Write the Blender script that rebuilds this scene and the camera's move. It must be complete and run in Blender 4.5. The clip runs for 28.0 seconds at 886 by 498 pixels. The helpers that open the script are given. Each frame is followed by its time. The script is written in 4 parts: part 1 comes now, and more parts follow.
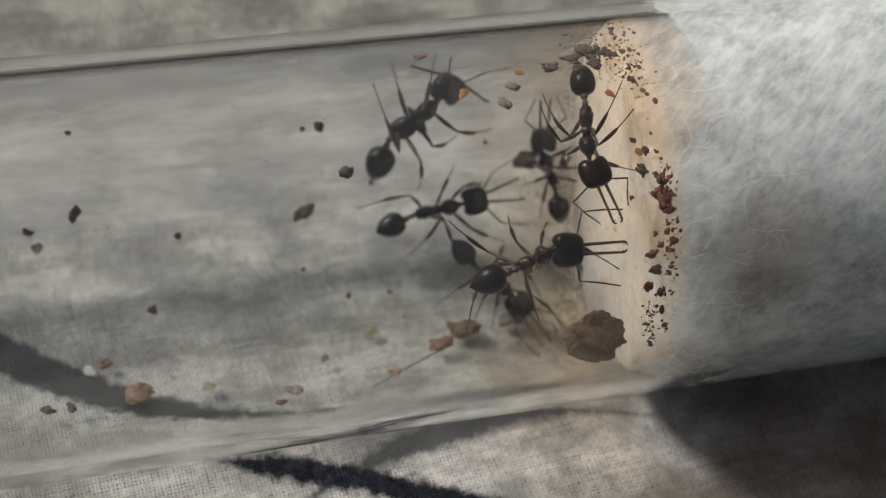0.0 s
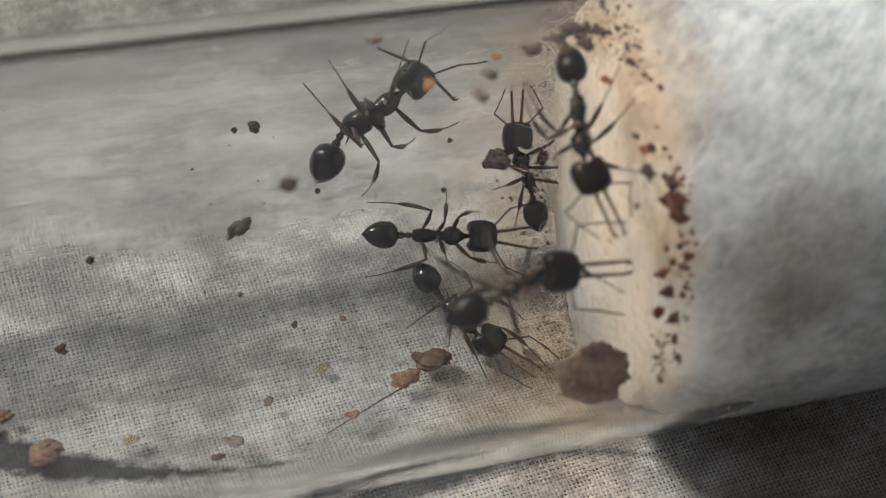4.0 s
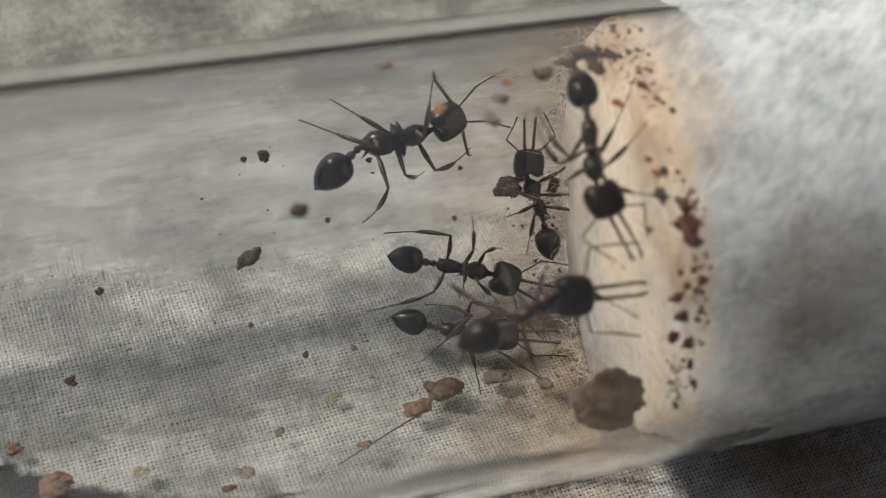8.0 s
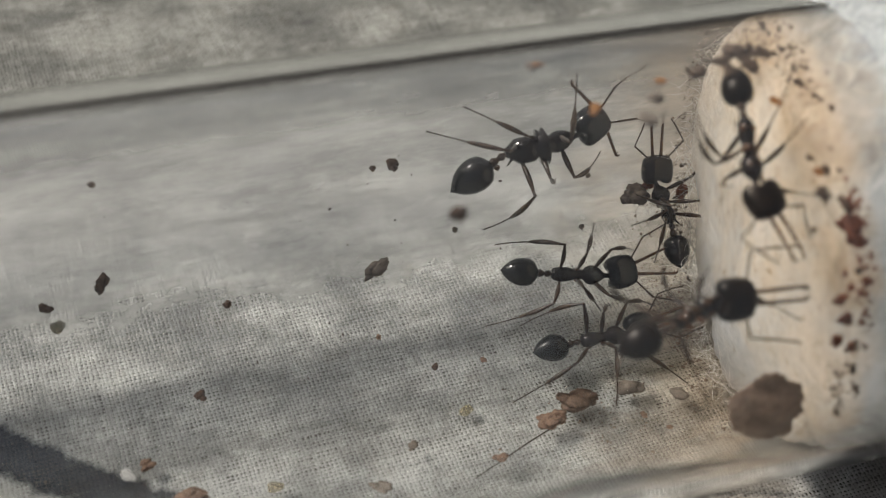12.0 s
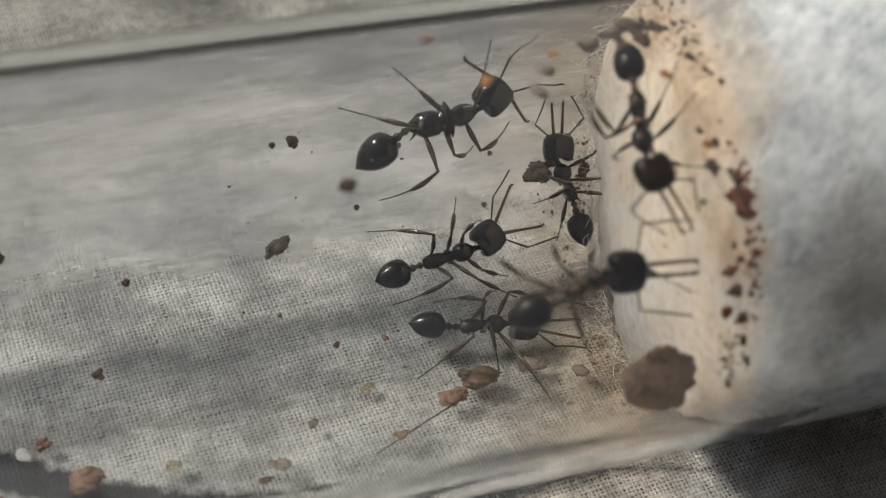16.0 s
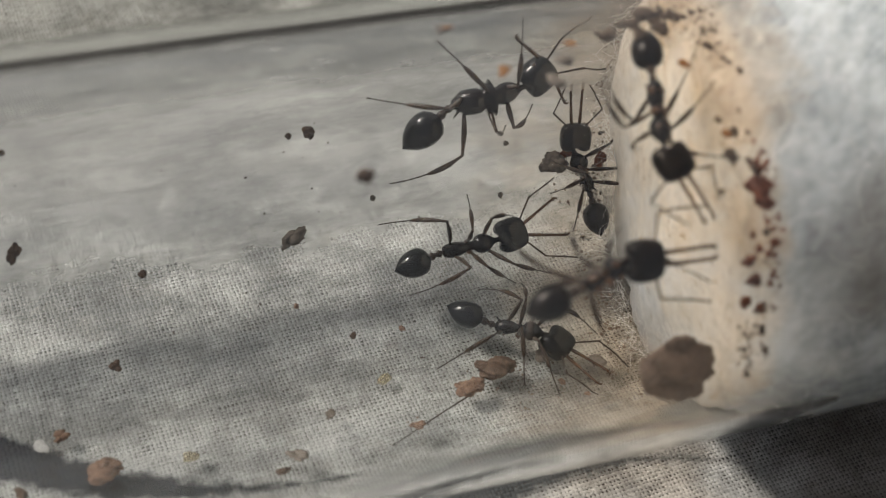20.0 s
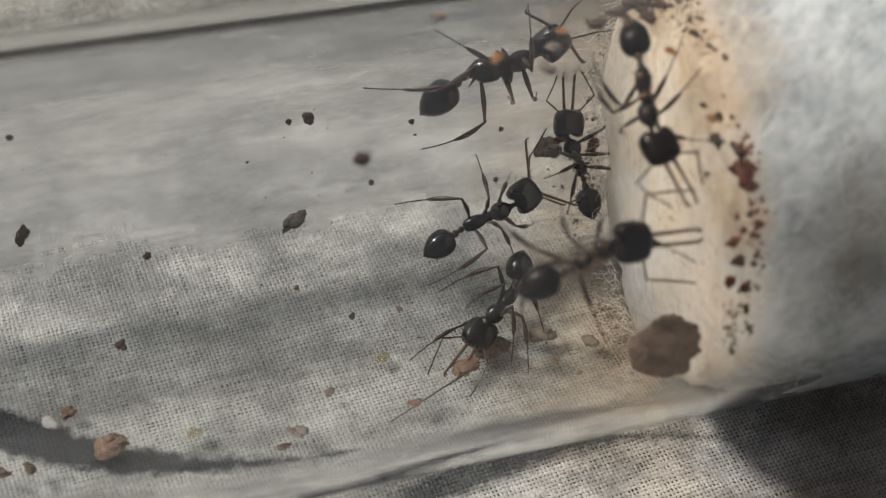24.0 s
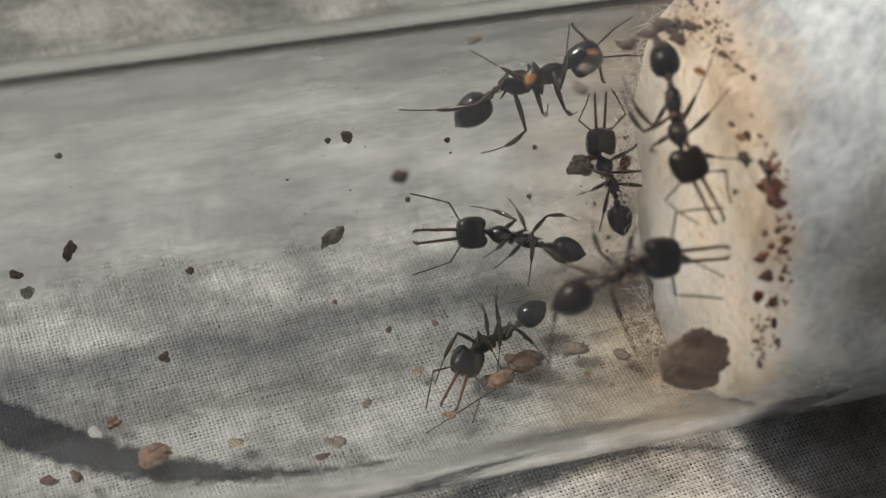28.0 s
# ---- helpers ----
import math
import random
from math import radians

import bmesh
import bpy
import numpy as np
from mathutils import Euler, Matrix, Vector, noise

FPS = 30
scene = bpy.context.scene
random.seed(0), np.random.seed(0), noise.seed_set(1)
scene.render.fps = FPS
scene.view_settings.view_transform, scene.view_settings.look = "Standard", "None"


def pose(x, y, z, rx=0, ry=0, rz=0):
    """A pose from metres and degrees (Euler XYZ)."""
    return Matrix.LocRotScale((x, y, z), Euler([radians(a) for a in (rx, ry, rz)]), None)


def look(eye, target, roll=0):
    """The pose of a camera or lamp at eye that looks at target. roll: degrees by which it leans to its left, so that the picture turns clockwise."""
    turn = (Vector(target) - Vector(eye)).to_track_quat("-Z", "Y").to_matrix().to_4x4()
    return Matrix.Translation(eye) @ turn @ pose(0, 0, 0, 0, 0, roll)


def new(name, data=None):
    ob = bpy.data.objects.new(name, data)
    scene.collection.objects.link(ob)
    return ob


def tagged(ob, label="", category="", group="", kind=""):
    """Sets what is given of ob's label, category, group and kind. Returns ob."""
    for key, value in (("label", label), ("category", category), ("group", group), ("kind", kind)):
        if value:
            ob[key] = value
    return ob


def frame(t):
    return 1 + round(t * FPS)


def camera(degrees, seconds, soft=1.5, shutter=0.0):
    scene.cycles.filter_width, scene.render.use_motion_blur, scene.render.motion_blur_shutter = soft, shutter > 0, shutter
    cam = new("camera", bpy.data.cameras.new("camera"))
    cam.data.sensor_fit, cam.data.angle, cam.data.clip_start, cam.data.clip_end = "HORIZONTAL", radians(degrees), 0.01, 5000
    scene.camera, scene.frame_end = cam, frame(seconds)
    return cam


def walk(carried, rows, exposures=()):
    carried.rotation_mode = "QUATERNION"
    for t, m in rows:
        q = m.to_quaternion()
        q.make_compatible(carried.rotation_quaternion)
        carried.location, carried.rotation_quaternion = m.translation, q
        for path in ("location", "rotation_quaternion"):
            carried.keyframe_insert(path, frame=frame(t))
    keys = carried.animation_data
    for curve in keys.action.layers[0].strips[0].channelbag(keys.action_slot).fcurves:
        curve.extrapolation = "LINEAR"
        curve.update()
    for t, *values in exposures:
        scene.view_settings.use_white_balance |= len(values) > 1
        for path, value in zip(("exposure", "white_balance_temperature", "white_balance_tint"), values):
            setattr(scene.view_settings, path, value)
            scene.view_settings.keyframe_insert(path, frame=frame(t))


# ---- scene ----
cam = camera(33.0, 28.0, soft=1.15)
cam.data.dof.use_dof = True
cam.data.dof.focus_distance = 0.0542
cam.data.dof.aperture_fstop = 72.0
MM = 0.001
walk(cam, [
    (0, pose(0.002792, -0.034055, 0.053822, 37.011, -5.955, -13.176)),
    (0.1, pose(0.002257, -0.029753, 0.050374, 35.782, -8.044, -14.438)),
    (0.2, pose(0.000852, -0.029785, 0.045979, 39.306, -11.511, -14.720)),
    (0.3, pose(0.001087, -0.027292, 0.046232, 37.476, -11.545, -15.675)),
    (0.5, pose(0.004513, -0.026828, 0.045144, 36.800, -8.780, -15.368)),
    (1, pose(0.004689, -0.028104, 0.045829, 36.770, -7.777, -15.620)),
    (1.5, pose(0.003891, -0.027900, 0.045438, 37.698, -8.402, -16.074)),
    (2, pose(0.004366, -0.027911, 0.045328, 37.841, -7.791, -15.987)),
    (2.5, pose(0.004816, -0.027942, 0.045502, 37.350, -6.999, -15.780)),
    (3, pose(0.004996, -0.028081, 0.046089, 37.680, -6.564, -15.280)),
    (3.5, pose(0.004253, -0.027471, 0.046597, 36.922, -6.996, -15.969)),
    (5.5, pose(0.004870, -0.028910, 0.046999, 37.330, -5.552, -14.575)),
    (6, pose(0.004618, -0.028572, 0.046837, 38.178, -5.892, -15.038)),
    (6.5, pose(0.004711, -0.029347, 0.048464, 38.674, -6.188, -15.472)),
    (7, pose(0.004623, -0.028954, 0.047736, 38.305, -5.898, -15.316)),
    (7.5, pose(0.004445, -0.028469, 0.046842, 38.117, -5.939, -15.390)),
    (8, pose(0.004303, -0.027729, 0.046331, 38.335, -6.224, -15.927)),
    (8.5, pose(0.004389, -0.028065, 0.046656, 38.242, -6.273, -16.053)),
    (9, pose(0.004338, -0.028169, 0.046530, 38.130, -6.224, -15.953)),
    (9.5, pose(0.004311, -0.028082, 0.046372, 37.740, -6.090, -15.832)),
    (10, pose(0.004248, -0.027990, 0.046341, 37.708, -5.993, -15.659)),
    (10.5, pose(0.003933, -0.027239, 0.044486, 37.039, -6.178, -15.880)),
    (11, pose(0.003788, -0.027594, 0.044988, 37.263, -6.423, -16.096)),
    (11.5, pose(0.003546, -0.027620, 0.044925, 37.790, -5.763, -16.035)),
    (12, pose(0.001202, -0.026728, 0.044828, 39.347, -4.743, -15.608)),
    (12.5, pose(0.002013, -0.025700, 0.044341, 40.347, -5.560, -17.089)),
    (13, pose(0.002060, -0.026452, 0.044261, 39.745, -5.940, -17.494)),
    (13.5, pose(0.002554, -0.026899, 0.044258, 39.557, -6.654, -17.878)),
    (15.5, pose(0.002298, -0.027501, 0.044575, 39.404, -6.640, -17.424)),
    (16, pose(0.002300, -0.027511, 0.044496, 39.335, -6.518, -17.311)),
    (16.5, pose(0.002215, -0.027445, 0.044529, 39.183, -6.379, -17.290)),
    (17, pose(0.002193, -0.027496, 0.044532, 39.186, -6.339, -17.195)),
    (17.5, pose(0.002181, -0.027461, 0.044478, 39.155, -6.317, -17.225)),
    (18, pose(0.002174, -0.027461, 0.044508, 39.127, -6.237, -17.238)),
    (18.5, pose(0.002148, -0.027557, 0.044591, 39.208, -6.299, -17.255)),
    (19, pose(0.002180, -0.027531, 0.044569, 39.173, -6.234, -17.195)),
    (19.5, pose(0.002167, -0.027482, 0.044478, 39.104, -6.150, -17.195)),
    (20, pose(0.002152, -0.027407, 0.044423, 38.941, -6.082, -17.154)),
    (20.5, pose(0.002128, -0.027501, 0.044442, 38.947, -6.064, -17.117)),
    (21, pose(0.002156, -0.027555, 0.044449, 38.987, -6.172, -17.142)),
    (21.5, pose(0.002235, -0.027618, 0.044448, 39.033, -6.130, -17.051)),
    (23.5, pose(0.002087, -0.028509, 0.045443, 38.639, -6.060, -17.034)),
    (24, pose(0.002017, -0.028537, 0.045415, 38.549, -5.953, -17.012)),
    (24.5, pose(0.002079, -0.028550, 0.045335, 38.499, -5.860, -16.895)),
    (25, pose(0.001990, -0.028630, 0.045574, 38.456, -5.678, -16.736)),
    (25.5, pose(0.001838, -0.028836, 0.045837, 38.660, -5.584, -16.661)),
    (26, pose(0.001822, -0.029137, 0.046460, 39.068, -5.529, -16.621)),
    (26.5, pose(0.001721, -0.029370, 0.046567, 39.171, -5.353, -16.383)),
    (27, pose(0.001656, -0.029353, 0.046371, 39.260, -5.086, -16.170)),
    (27.5, pose(0.001667, -0.029282, 0.046341, 39.174, -5.038, -16.123)),
    (28, pose(0.001642, -0.029309, 0.046383, 39.111, -4.989, -16.134)),
], exposures=[(0, -0.03, 6650, 12), (1, 0.14, 6650, 12), (28, 0.15, 6650, 12)])

# ---------------------------------------------------------------- light
SUN_FROM = Vector((-0.72, 0.62, 1.0)).normalized()
world = bpy.data.worlds.new("world")
scene.world = world
world.use_nodes = True
wn, wl = world.node_tree.nodes, world.node_tree.links
sky = wn.new("ShaderNodeTexSky")
sky.sky_type = "NISHITA"
sky.sun_disc = False
sky.sun_elevation = math.asin(SUN_FROM.z)
sky.sun_rotation = math.atan2(SUN_FROM.x, SUN_FROM.y)
sky.air_density, sky.dust_density, sky.ozone_density = 1.0, 6.0, 0.3
wn["Background"].inputs["Strength"].default_value = 0.068
pale = wn.new("ShaderNodeHueSaturation")
pale.inputs["Saturation"].default_value = 0.35
wl.new(sky.outputs["Color"], pale.inputs["Color"])
wl.new(pale.outputs["Color"], wn["Background"].inputs["Color"])
sun_data = bpy.data.lights.new("sun", "SUN")
sun_data.energy, sun_data.angle, sun_data.color = 3.25, radians(12.0), (1.0, 0.95, 0.87)
sun_data.cycles.use_multiple_importance_sampling = False
sun = new("sun", sun_data)
scene.cycles.blur_glossy = 0.0
sun.matrix_world = look(SUN_FROM * 0.5, (0, 0, 0))


# ---------------------------------------------------------------- materials
class Mat:
    """A node material under construction."""

    def __init__(self, name):
        self.m = bpy.data.materials.new(name)
        self.m.use_nodes = True
        self.n, self.l = self.m.node_tree.nodes, self.m.node_tree.links
        self.b = self.n["Principled BSDF"]
        self.out = self.n["Material Output"]
        self.co = self.n.new("ShaderNodeTexCoord").outputs["Object"]

    def set(self, **values):
        for key, value in values.items():
            self.b.inputs[key.replace("_", " ")].default_value = value
        return self

    def noise(self, scale, detail=4.0, rough=0.55, co=None, stretch=None):
        """Noise with the given number of features per millimetre."""
        if stretch:
            mp = self.n.new("ShaderNodeMapping")
            mp.inputs["Scale"].default_value = stretch
            self.l.new(co or self.co, mp.inputs["Vector"])
            co = mp.outputs["Vector"]
        t = self.n.new("ShaderNodeTexNoise")
        t.inputs["Scale"].default_value = scale * 1000
        t.inputs["Detail"].default_value = detail
        t.inputs["Roughness"].default_value = rough
        self.l.new(co or self.co, t.inputs["Vector"])
        return t.outputs["Fac"]

    def turned(self, degrees):
        """The object's coordinates, turned about x."""
        mp = self.n.new("ShaderNodeMapping")
        mp.inputs["Rotation"].default_value = (radians(90), radians(degrees), 0)
        self.l.new(self.co, mp.inputs["Vector"])
        return mp.outputs["Vector"]

    def ramp(self, fac, *stops):
        r = self.n.new("ShaderNodeValToRGB")
        while len(r.color_ramp.elements) < len(stops):
            r.color_ramp.elements.new(0.5)
        for e, (p, c) in zip(r.color_ramp.elements, stops):
            e.position, e.color = p, (*c, 1) if len(c) == 3 else c
        self.l.new(fac, r.inputs["Fac"])
        return r.outputs["Color"]

    def math(self, op, a, b=0.0, c=None):
        x = self.n.new("ShaderNodeMath")
        x.operation = op
        for i, v in enumerate((a, b, c)):
            if v is None:
                continue
            if isinstance(v, (int, float)):
                x.inputs[i].default_value = v
            else:
                self.l.new(v, x.inputs[i])
        return x.outputs[0]

    def mix(self, fac, a, b, kind="MIX"):
        x = self.n.new("ShaderNodeMix")
        x.data_type, x.blend_type = "RGBA", kind
        for i, v in ((0, fac), (6, a), (7, b)):
            if isinstance(v, (int, float)):
                x.inputs[i].default_value = v
            elif isinstance(v, tuple):
                x.inputs[i].default_value = (*v, 1)
            else:
                self.l.new(v, x.inputs[i])
        return x.outputs[2]

    def color(self, c):
        self.l.new(c, self.b.inputs["Base Color"])
        return self

    def bump(self, height, strength=0.5, mm=0.05):
        x = self.n.new("ShaderNodeBump")
        x.inputs["Strength"].default_value = strength
        x.inputs["Distance"].default_value = mm * MM
        self.l.new(height, x.inputs["Height"])
        self.l.new(x.outputs["Normal"], self.b.inputs["Normal"])
        return self


def plain(name, dark, light, scale, rough=0.7, bump=0.5, mm=0.05, **more):
    """A mottled material between two colours, with a fine relief."""
    w = Mat(name).set(Roughness=rough, **more)
    big, fine = w.noise(scale), w.noise(scale * 6, 3)
    both = w.math("ADD", w.math("MULTIPLY", big, 0.65), w.math("MULTIPLY", fine, 0.35))
    w.color(w.ramp(both, (0.32, dark), (0.68, light)))
    if bump:
        w.bump(both, bump, mm)
    return w.m


def cloth_material(name):
    """Washed grey-white linen with grey blotches and a black brush stroke printed on it."""
    w = Mat(name).set(Roughness=0.9, Specular_IOR_Level=0.1)
    blotch = w.noise(0.26, 5, 0.65)
    streak = w.noise(0.22, 4, 0.6, stretch=(0.35, 1.6, 1))
    base = w.ramp(w.math("ADD", w.math("MULTIPLY", blotch, 0.55), w.math("MULTIPLY", streak, 0.45)),
                  (0.37, (0.215, 0.22, 0.22)), (0.48, (0.37, 0.375, 0.362)), (0.58, (0.61, 0.615, 0.595)))
    yarn = w.noise(4.0, 3, 0.6)
    base = w.mix(0.55, base, w.ramp(yarn, (0.3, (0.45, 0.44, 0.42)), (0.7, (1, 1, 1))), "MULTIPLY")
    warm = w.noise(0.9, 3, 0.6)
    base = w.mix(w.ramp(warm, (0.55, (0, 0, 0)), (0.75, (0.25, 0.25, 0.25))), base, (0.42, 0.33, 0.24), "MULTIPLY")
    # the stroke: a curve y(x) with a ragged edge
    sep = w.n.new("ShaderNodeSeparateXYZ")
    w.l.new(w.co, sep.inputs[0])
    x, y = w.math("MULTIPLY", sep.outputs[0], 1000.0), w.math("MULTIPLY", sep.outputs[1], 1000.0)
    rag = w.math("MULTIPLY", w.math("SUBTRACT", w.noise(1.6, 6, 0.75), 0.5), 1.5)

    def stroke(start, slope, bend, x_from, half):
        """How deep a point lies inside a stroke that follows a bent line."""
        d = w.math("SUBTRACT", x, x_from)
        line = w.math("ADD", w.math("ADD", w.math("MULTIPLY", d, slope), start), w.math("MULTIPLY", w.math("MULTIPLY", d, d), bend))
        return w.math("SUBTRACT", half(d), w.math("ABSOLUTE", w.math("SUBTRACT", y, line)))

    # shade put into the cloth colour: a ragged greying beyond the tube
    far_shade = w.math("ADD", w.math("MULTIPLY", y, 0.05), w.math("MULTIPLY", w.noise(0.12, 4, 0.6), 0.5))
    base = w.mix(w.ramp(far_shade, (0.85, (0, 0, 0)), (1.25, (1, 1, 1))), base, (0.66, 0.67, 0.645), "MULTIPLY")
    upper = stroke(0.16, -0.707, 0.0306, 0.0, lambda d: w.math("MINIMUM", w.math("MULTIPLY_ADD", d, -0.090, 1.0), 1.1))
    lower = stroke(-4.75, -0.27, -0.012, 6.2, lambda d: w.math("MINIMUM", w.math("MULTIPLY", d, 0.32), 0.62))
    deep = w.math("ADD", w.math("MAXIMUM", upper, lower), rag)
    # a grey band added under the tube: imitates the stroke's refraction in the rim
    rim_band = stroke(-6.05, 0.40, -0.029, 11.5, lambda d: w.math("MULTIPLY_ADD", w.math("ABSOLUTE", w.math("SUBTRACT", d, 4.0)), -0.10, 0.80))
    grey = w.ramp(w.math("ADD", w.math("MULTIPLY", w.math("ADD", rim_band, w.math("MULTIPLY", rag, 0.7)), 0.6), 0.5), (0.36, (0, 0, 0)), (0.66, (0.9, 0.9, 0.9)))
    base = w.mix(grey, base, (0.055, 0.062, 0.066))
    ink = w.ramp(w.math("ADD", w.math("MULTIPLY", deep, 0.6), 0.5), (0.38, (0, 0, 0)), (0.62, (1, 1, 1)))
    base = w.mix(ink, base, w.ramp(w.noise(2.5, 4), (0.35, (0.006, 0.008, 0.012)), (0.7, (0.026, 0.031, 0.041))))
    # the cotton's shadow deepened and browned in the colour, fading out raggedly
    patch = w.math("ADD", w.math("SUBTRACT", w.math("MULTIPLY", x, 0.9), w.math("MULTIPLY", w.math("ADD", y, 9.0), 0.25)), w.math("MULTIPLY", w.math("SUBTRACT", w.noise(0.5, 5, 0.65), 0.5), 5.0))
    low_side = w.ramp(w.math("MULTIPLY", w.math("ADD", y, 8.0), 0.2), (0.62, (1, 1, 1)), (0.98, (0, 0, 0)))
    shade_mask = w.ramp(w.math("MULTIPLY", w.math("SUBTRACT", patch, 21.0), 0.25), (0.1, (0, 0, 0)), (0.75, (0.55, 0.55, 0.55)))
    base = w.mix(w.mix(1.0, shade_mask, low_side, "MULTIPLY"), base, (0.11, 0.072, 0.042))
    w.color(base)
    w.bump(w.noise(9, 2), 0.4, 0.03)
    return w.m


def glass_material():
    w = Mat("clear glass")
    g = w.n.new("ShaderNodeBsdfGlass")
    g.inputs["IOR"].default_value = 1.47
    g.inputs["Roughness"].default_value = 0.0
    g.inputs["Color"].default_value = (0.985, 0.992, 0.99, 1)
    w.l.new(g.outputs[0], w.out.inputs["Surface"])
    return w.m


def film_material():
    """A thin dried film on the inner glass: nearly clear, milky on the far wall, brownish by the cotton. Its colour
    dims with height; a dark far edge and a sun-blocking upper part are added.
    """
    w = Mat("milky film")
    clear, gloss, milk, glow = (w.n.new("ShaderNodeBsdf" + k) for k in ("Transparent", "Glossy", "Diffuse", "Translucent"))
    gloss.inputs["Roughness"].default_value = 0.12
    gloss.inputs["Color"].default_value = (0.03, 0.03, 0.029, 1)
    rub = w.noise(0.25, 5, 0.65, stretch=(0.25, 1, 1))
    cloud = w.noise(0.45, 6, 0.7, stretch=(0.6, 1, 1))
    sep = w.n.new("ShaderNodeSeparateXYZ")
    w.l.new(w.co, sep.inputs[0])
    silk = w.noise(1.2, 7, 0.75, stretch=(0.25, 1.2, 1.2))
    tone = w.math("ADD", w.math("MULTIPLY", cloud, 0.5), w.math("MULTIPLY", silk, 0.5))
    pale = w.ramp(tone, (0.40, (0.62, 0.62, 0.61)), (0.50, (0.82, 0.82, 0.81)), (0.58, (0.98, 0.98, 0.97)))
    # shade put into the colour: darker with height, to tone down the sunlit wall
    dim_above = w.ramp(w.math("MULTIPLY", sep.outputs[2], 62.5), (0.30, (1, 1, 1)), (0.56, (0.70, 0.70, 0.695)))
    pale = w.mix(1.0, pale, dim_above, "MULTIPLY")
    # brownish soiling near the cotton
    near = w.math("SUBTRACT", w.math("ADD", w.math("MULTIPLY", sep.outputs[0], 100.0), w.math("MULTIPLY", w.math("SUBTRACT", cloud, 0.5), 1.2)), 1.35)
    near = w.math("SUBTRACT", near, w.ramp(w.math("MULTIPLY_ADD", sep.outputs[1], 100.0, 0.5), (0.1, (0, 0, 0)), (0.5, (0.26, 0.26, 0.26))))
    pale = w.mix(1.0, pale, w.ramp(near, (0.18, (1, 1, 1)), (0.60, (0.88, 0.78, 0.69)), (0.90, (0.76, 0.65, 0.55))), "MULTIPLY")
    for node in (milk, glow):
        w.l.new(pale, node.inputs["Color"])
    body = w.n.new("ShaderNodeMixShader")
    body.inputs[0].default_value = 0.7
    w.l.new(milk.outputs[0], body.inputs[1])
    w.l.new(glow.outputs[0], body.inputs[2])
    streaks = w.ramp(rub, (0.30, (0.62, 0.62, 0.62)), (0.60, (1, 1, 1)))
    thick = w.ramp(w.math("ADD", w.math("MULTIPLY", sep.outputs[1], 100.0), w.math("MULTIPLY", cloud, 0.25)),
                   (0.34, (0.006, 0.006, 0.006)), (0.48, (0.05, 0.05, 0.05)), (0.62, (0.33, 0.33, 0.33)), (0.86, (0.64, 0.64, 0.64)))
    upper = w.math("MULTIPLY", streaks, thick)
    haze = w.ramp(w.math("ADD", w.math("MULTIPLY", sep.outputs[1], 100.0), w.math("MULTIPLY", cloud, 0.3)),
                  (0.38, (0.006, 0.006, 0.006)), (0.60, (0.16, 0.16, 0.16)), (0.80, (0.60, 0.60, 0.60)))
    low = w.ramp(w.math("MULTIPLY", sep.outputs[2], 62.5), (0.50, (1, 1, 1)), (0.575, (0, 0, 0)))
    # density by height, added so that the film shades a band of the floor
    high = w.ramp(w.math("MULTIPLY", sep.outputs[2], 62.5), (0.66, (0.40, 0.40, 0.40)), (0.765, (1, 1, 1)))
    upper = w.math("MULTIPLY", upper, high)
    amount = w.mix(low, upper, w.math("MULTIPLY", haze, w.ramp(rub, (0.30, (0.7, 0.7, 0.7)), (0.6, (1, 1, 1)))))
    # pale wiped streaks that run slantwise
    wipe = w.ramp(w.noise(0.9, 5, 0.7, co=w.turned(35), stretch=(0.22, 1.0, 0.5)), (0.54, (0, 0, 0)), (0.70, (0.5, 0.5, 0.5)))
    amount = w.math("ADD", amount, w.math("MULTIPLY", wipe, w.math("MULTIPLY", thick, 0.5)))
    # a dull smear low on the near wall
    smear = w.ramp(w.math("SUBTRACT", w.math("MULTIPLY", cloud, 0.2), w.math("MULTIPLY", sep.outputs[1], 100.0)), (0.60, (0, 0, 0)), (0.80, (0.30, 0.30, 0.30)))
    foot = w.ramp(w.math("MULTIPLY", sep.outputs[2], 62.5), (0.40, (1, 1, 1)), (0.50, (0, 0, 0)))
    amount = w.math("MAXIMUM", amount, w.math("MULTIPLY", smear, foot))
    w.l.new(w.ramp(near, (0.15, (1, 1, 1)), (0.62, (0.94, 0.86, 0.78)), (0.74, (0.95, 0.87, 0.79)), (0.88, (1, 1, 1))), clear.inputs["Color"])
    a = w.n.new("ShaderNodeMixShader")
    w.l.new(amount, a.inputs[0])
    w.l.new(clear.outputs[0], a.inputs[1])
    w.l.new(body.outputs[0], a.inputs[2])
    # near-black far edge, imitating the dark line that the wall's inner reflection draws
    f = w.n.new("ShaderNodeLayerWeight")
    f.inputs["Blend"].default_value = 0.35
    thin = w.math("MULTIPLY", w.math("POWER", f.outputs["Facing"], 2.3), 0.95)
    ragged = w.math("ADD", f.outputs["Facing"], w.math("MULTIPLY", w.math("SUBTRACT", w.noise(3.0, 4, 0.7), 0.5), 0.12))
    far_side = w.math("GREATER_THAN", sep.outputs[1], 0.0)
    edge = w.math("MULTIPLY", w.math("MAXIMUM", thin, w.ramp(ragged, (0.52, (0, 0, 0)), (0.72, (0.97, 0.97, 0.97)))), far_side)
    b = w.n.new("ShaderNodeMixShader")
    w.l.new(edge, b.inputs[0])
    w.l.new(a.outputs[0], b.inputs[1])
    w.l.new(gloss.outputs[0], b.inputs[2])
    w.l.new(b.outputs[0], w.out.inputs["Surface"])
    return w.m


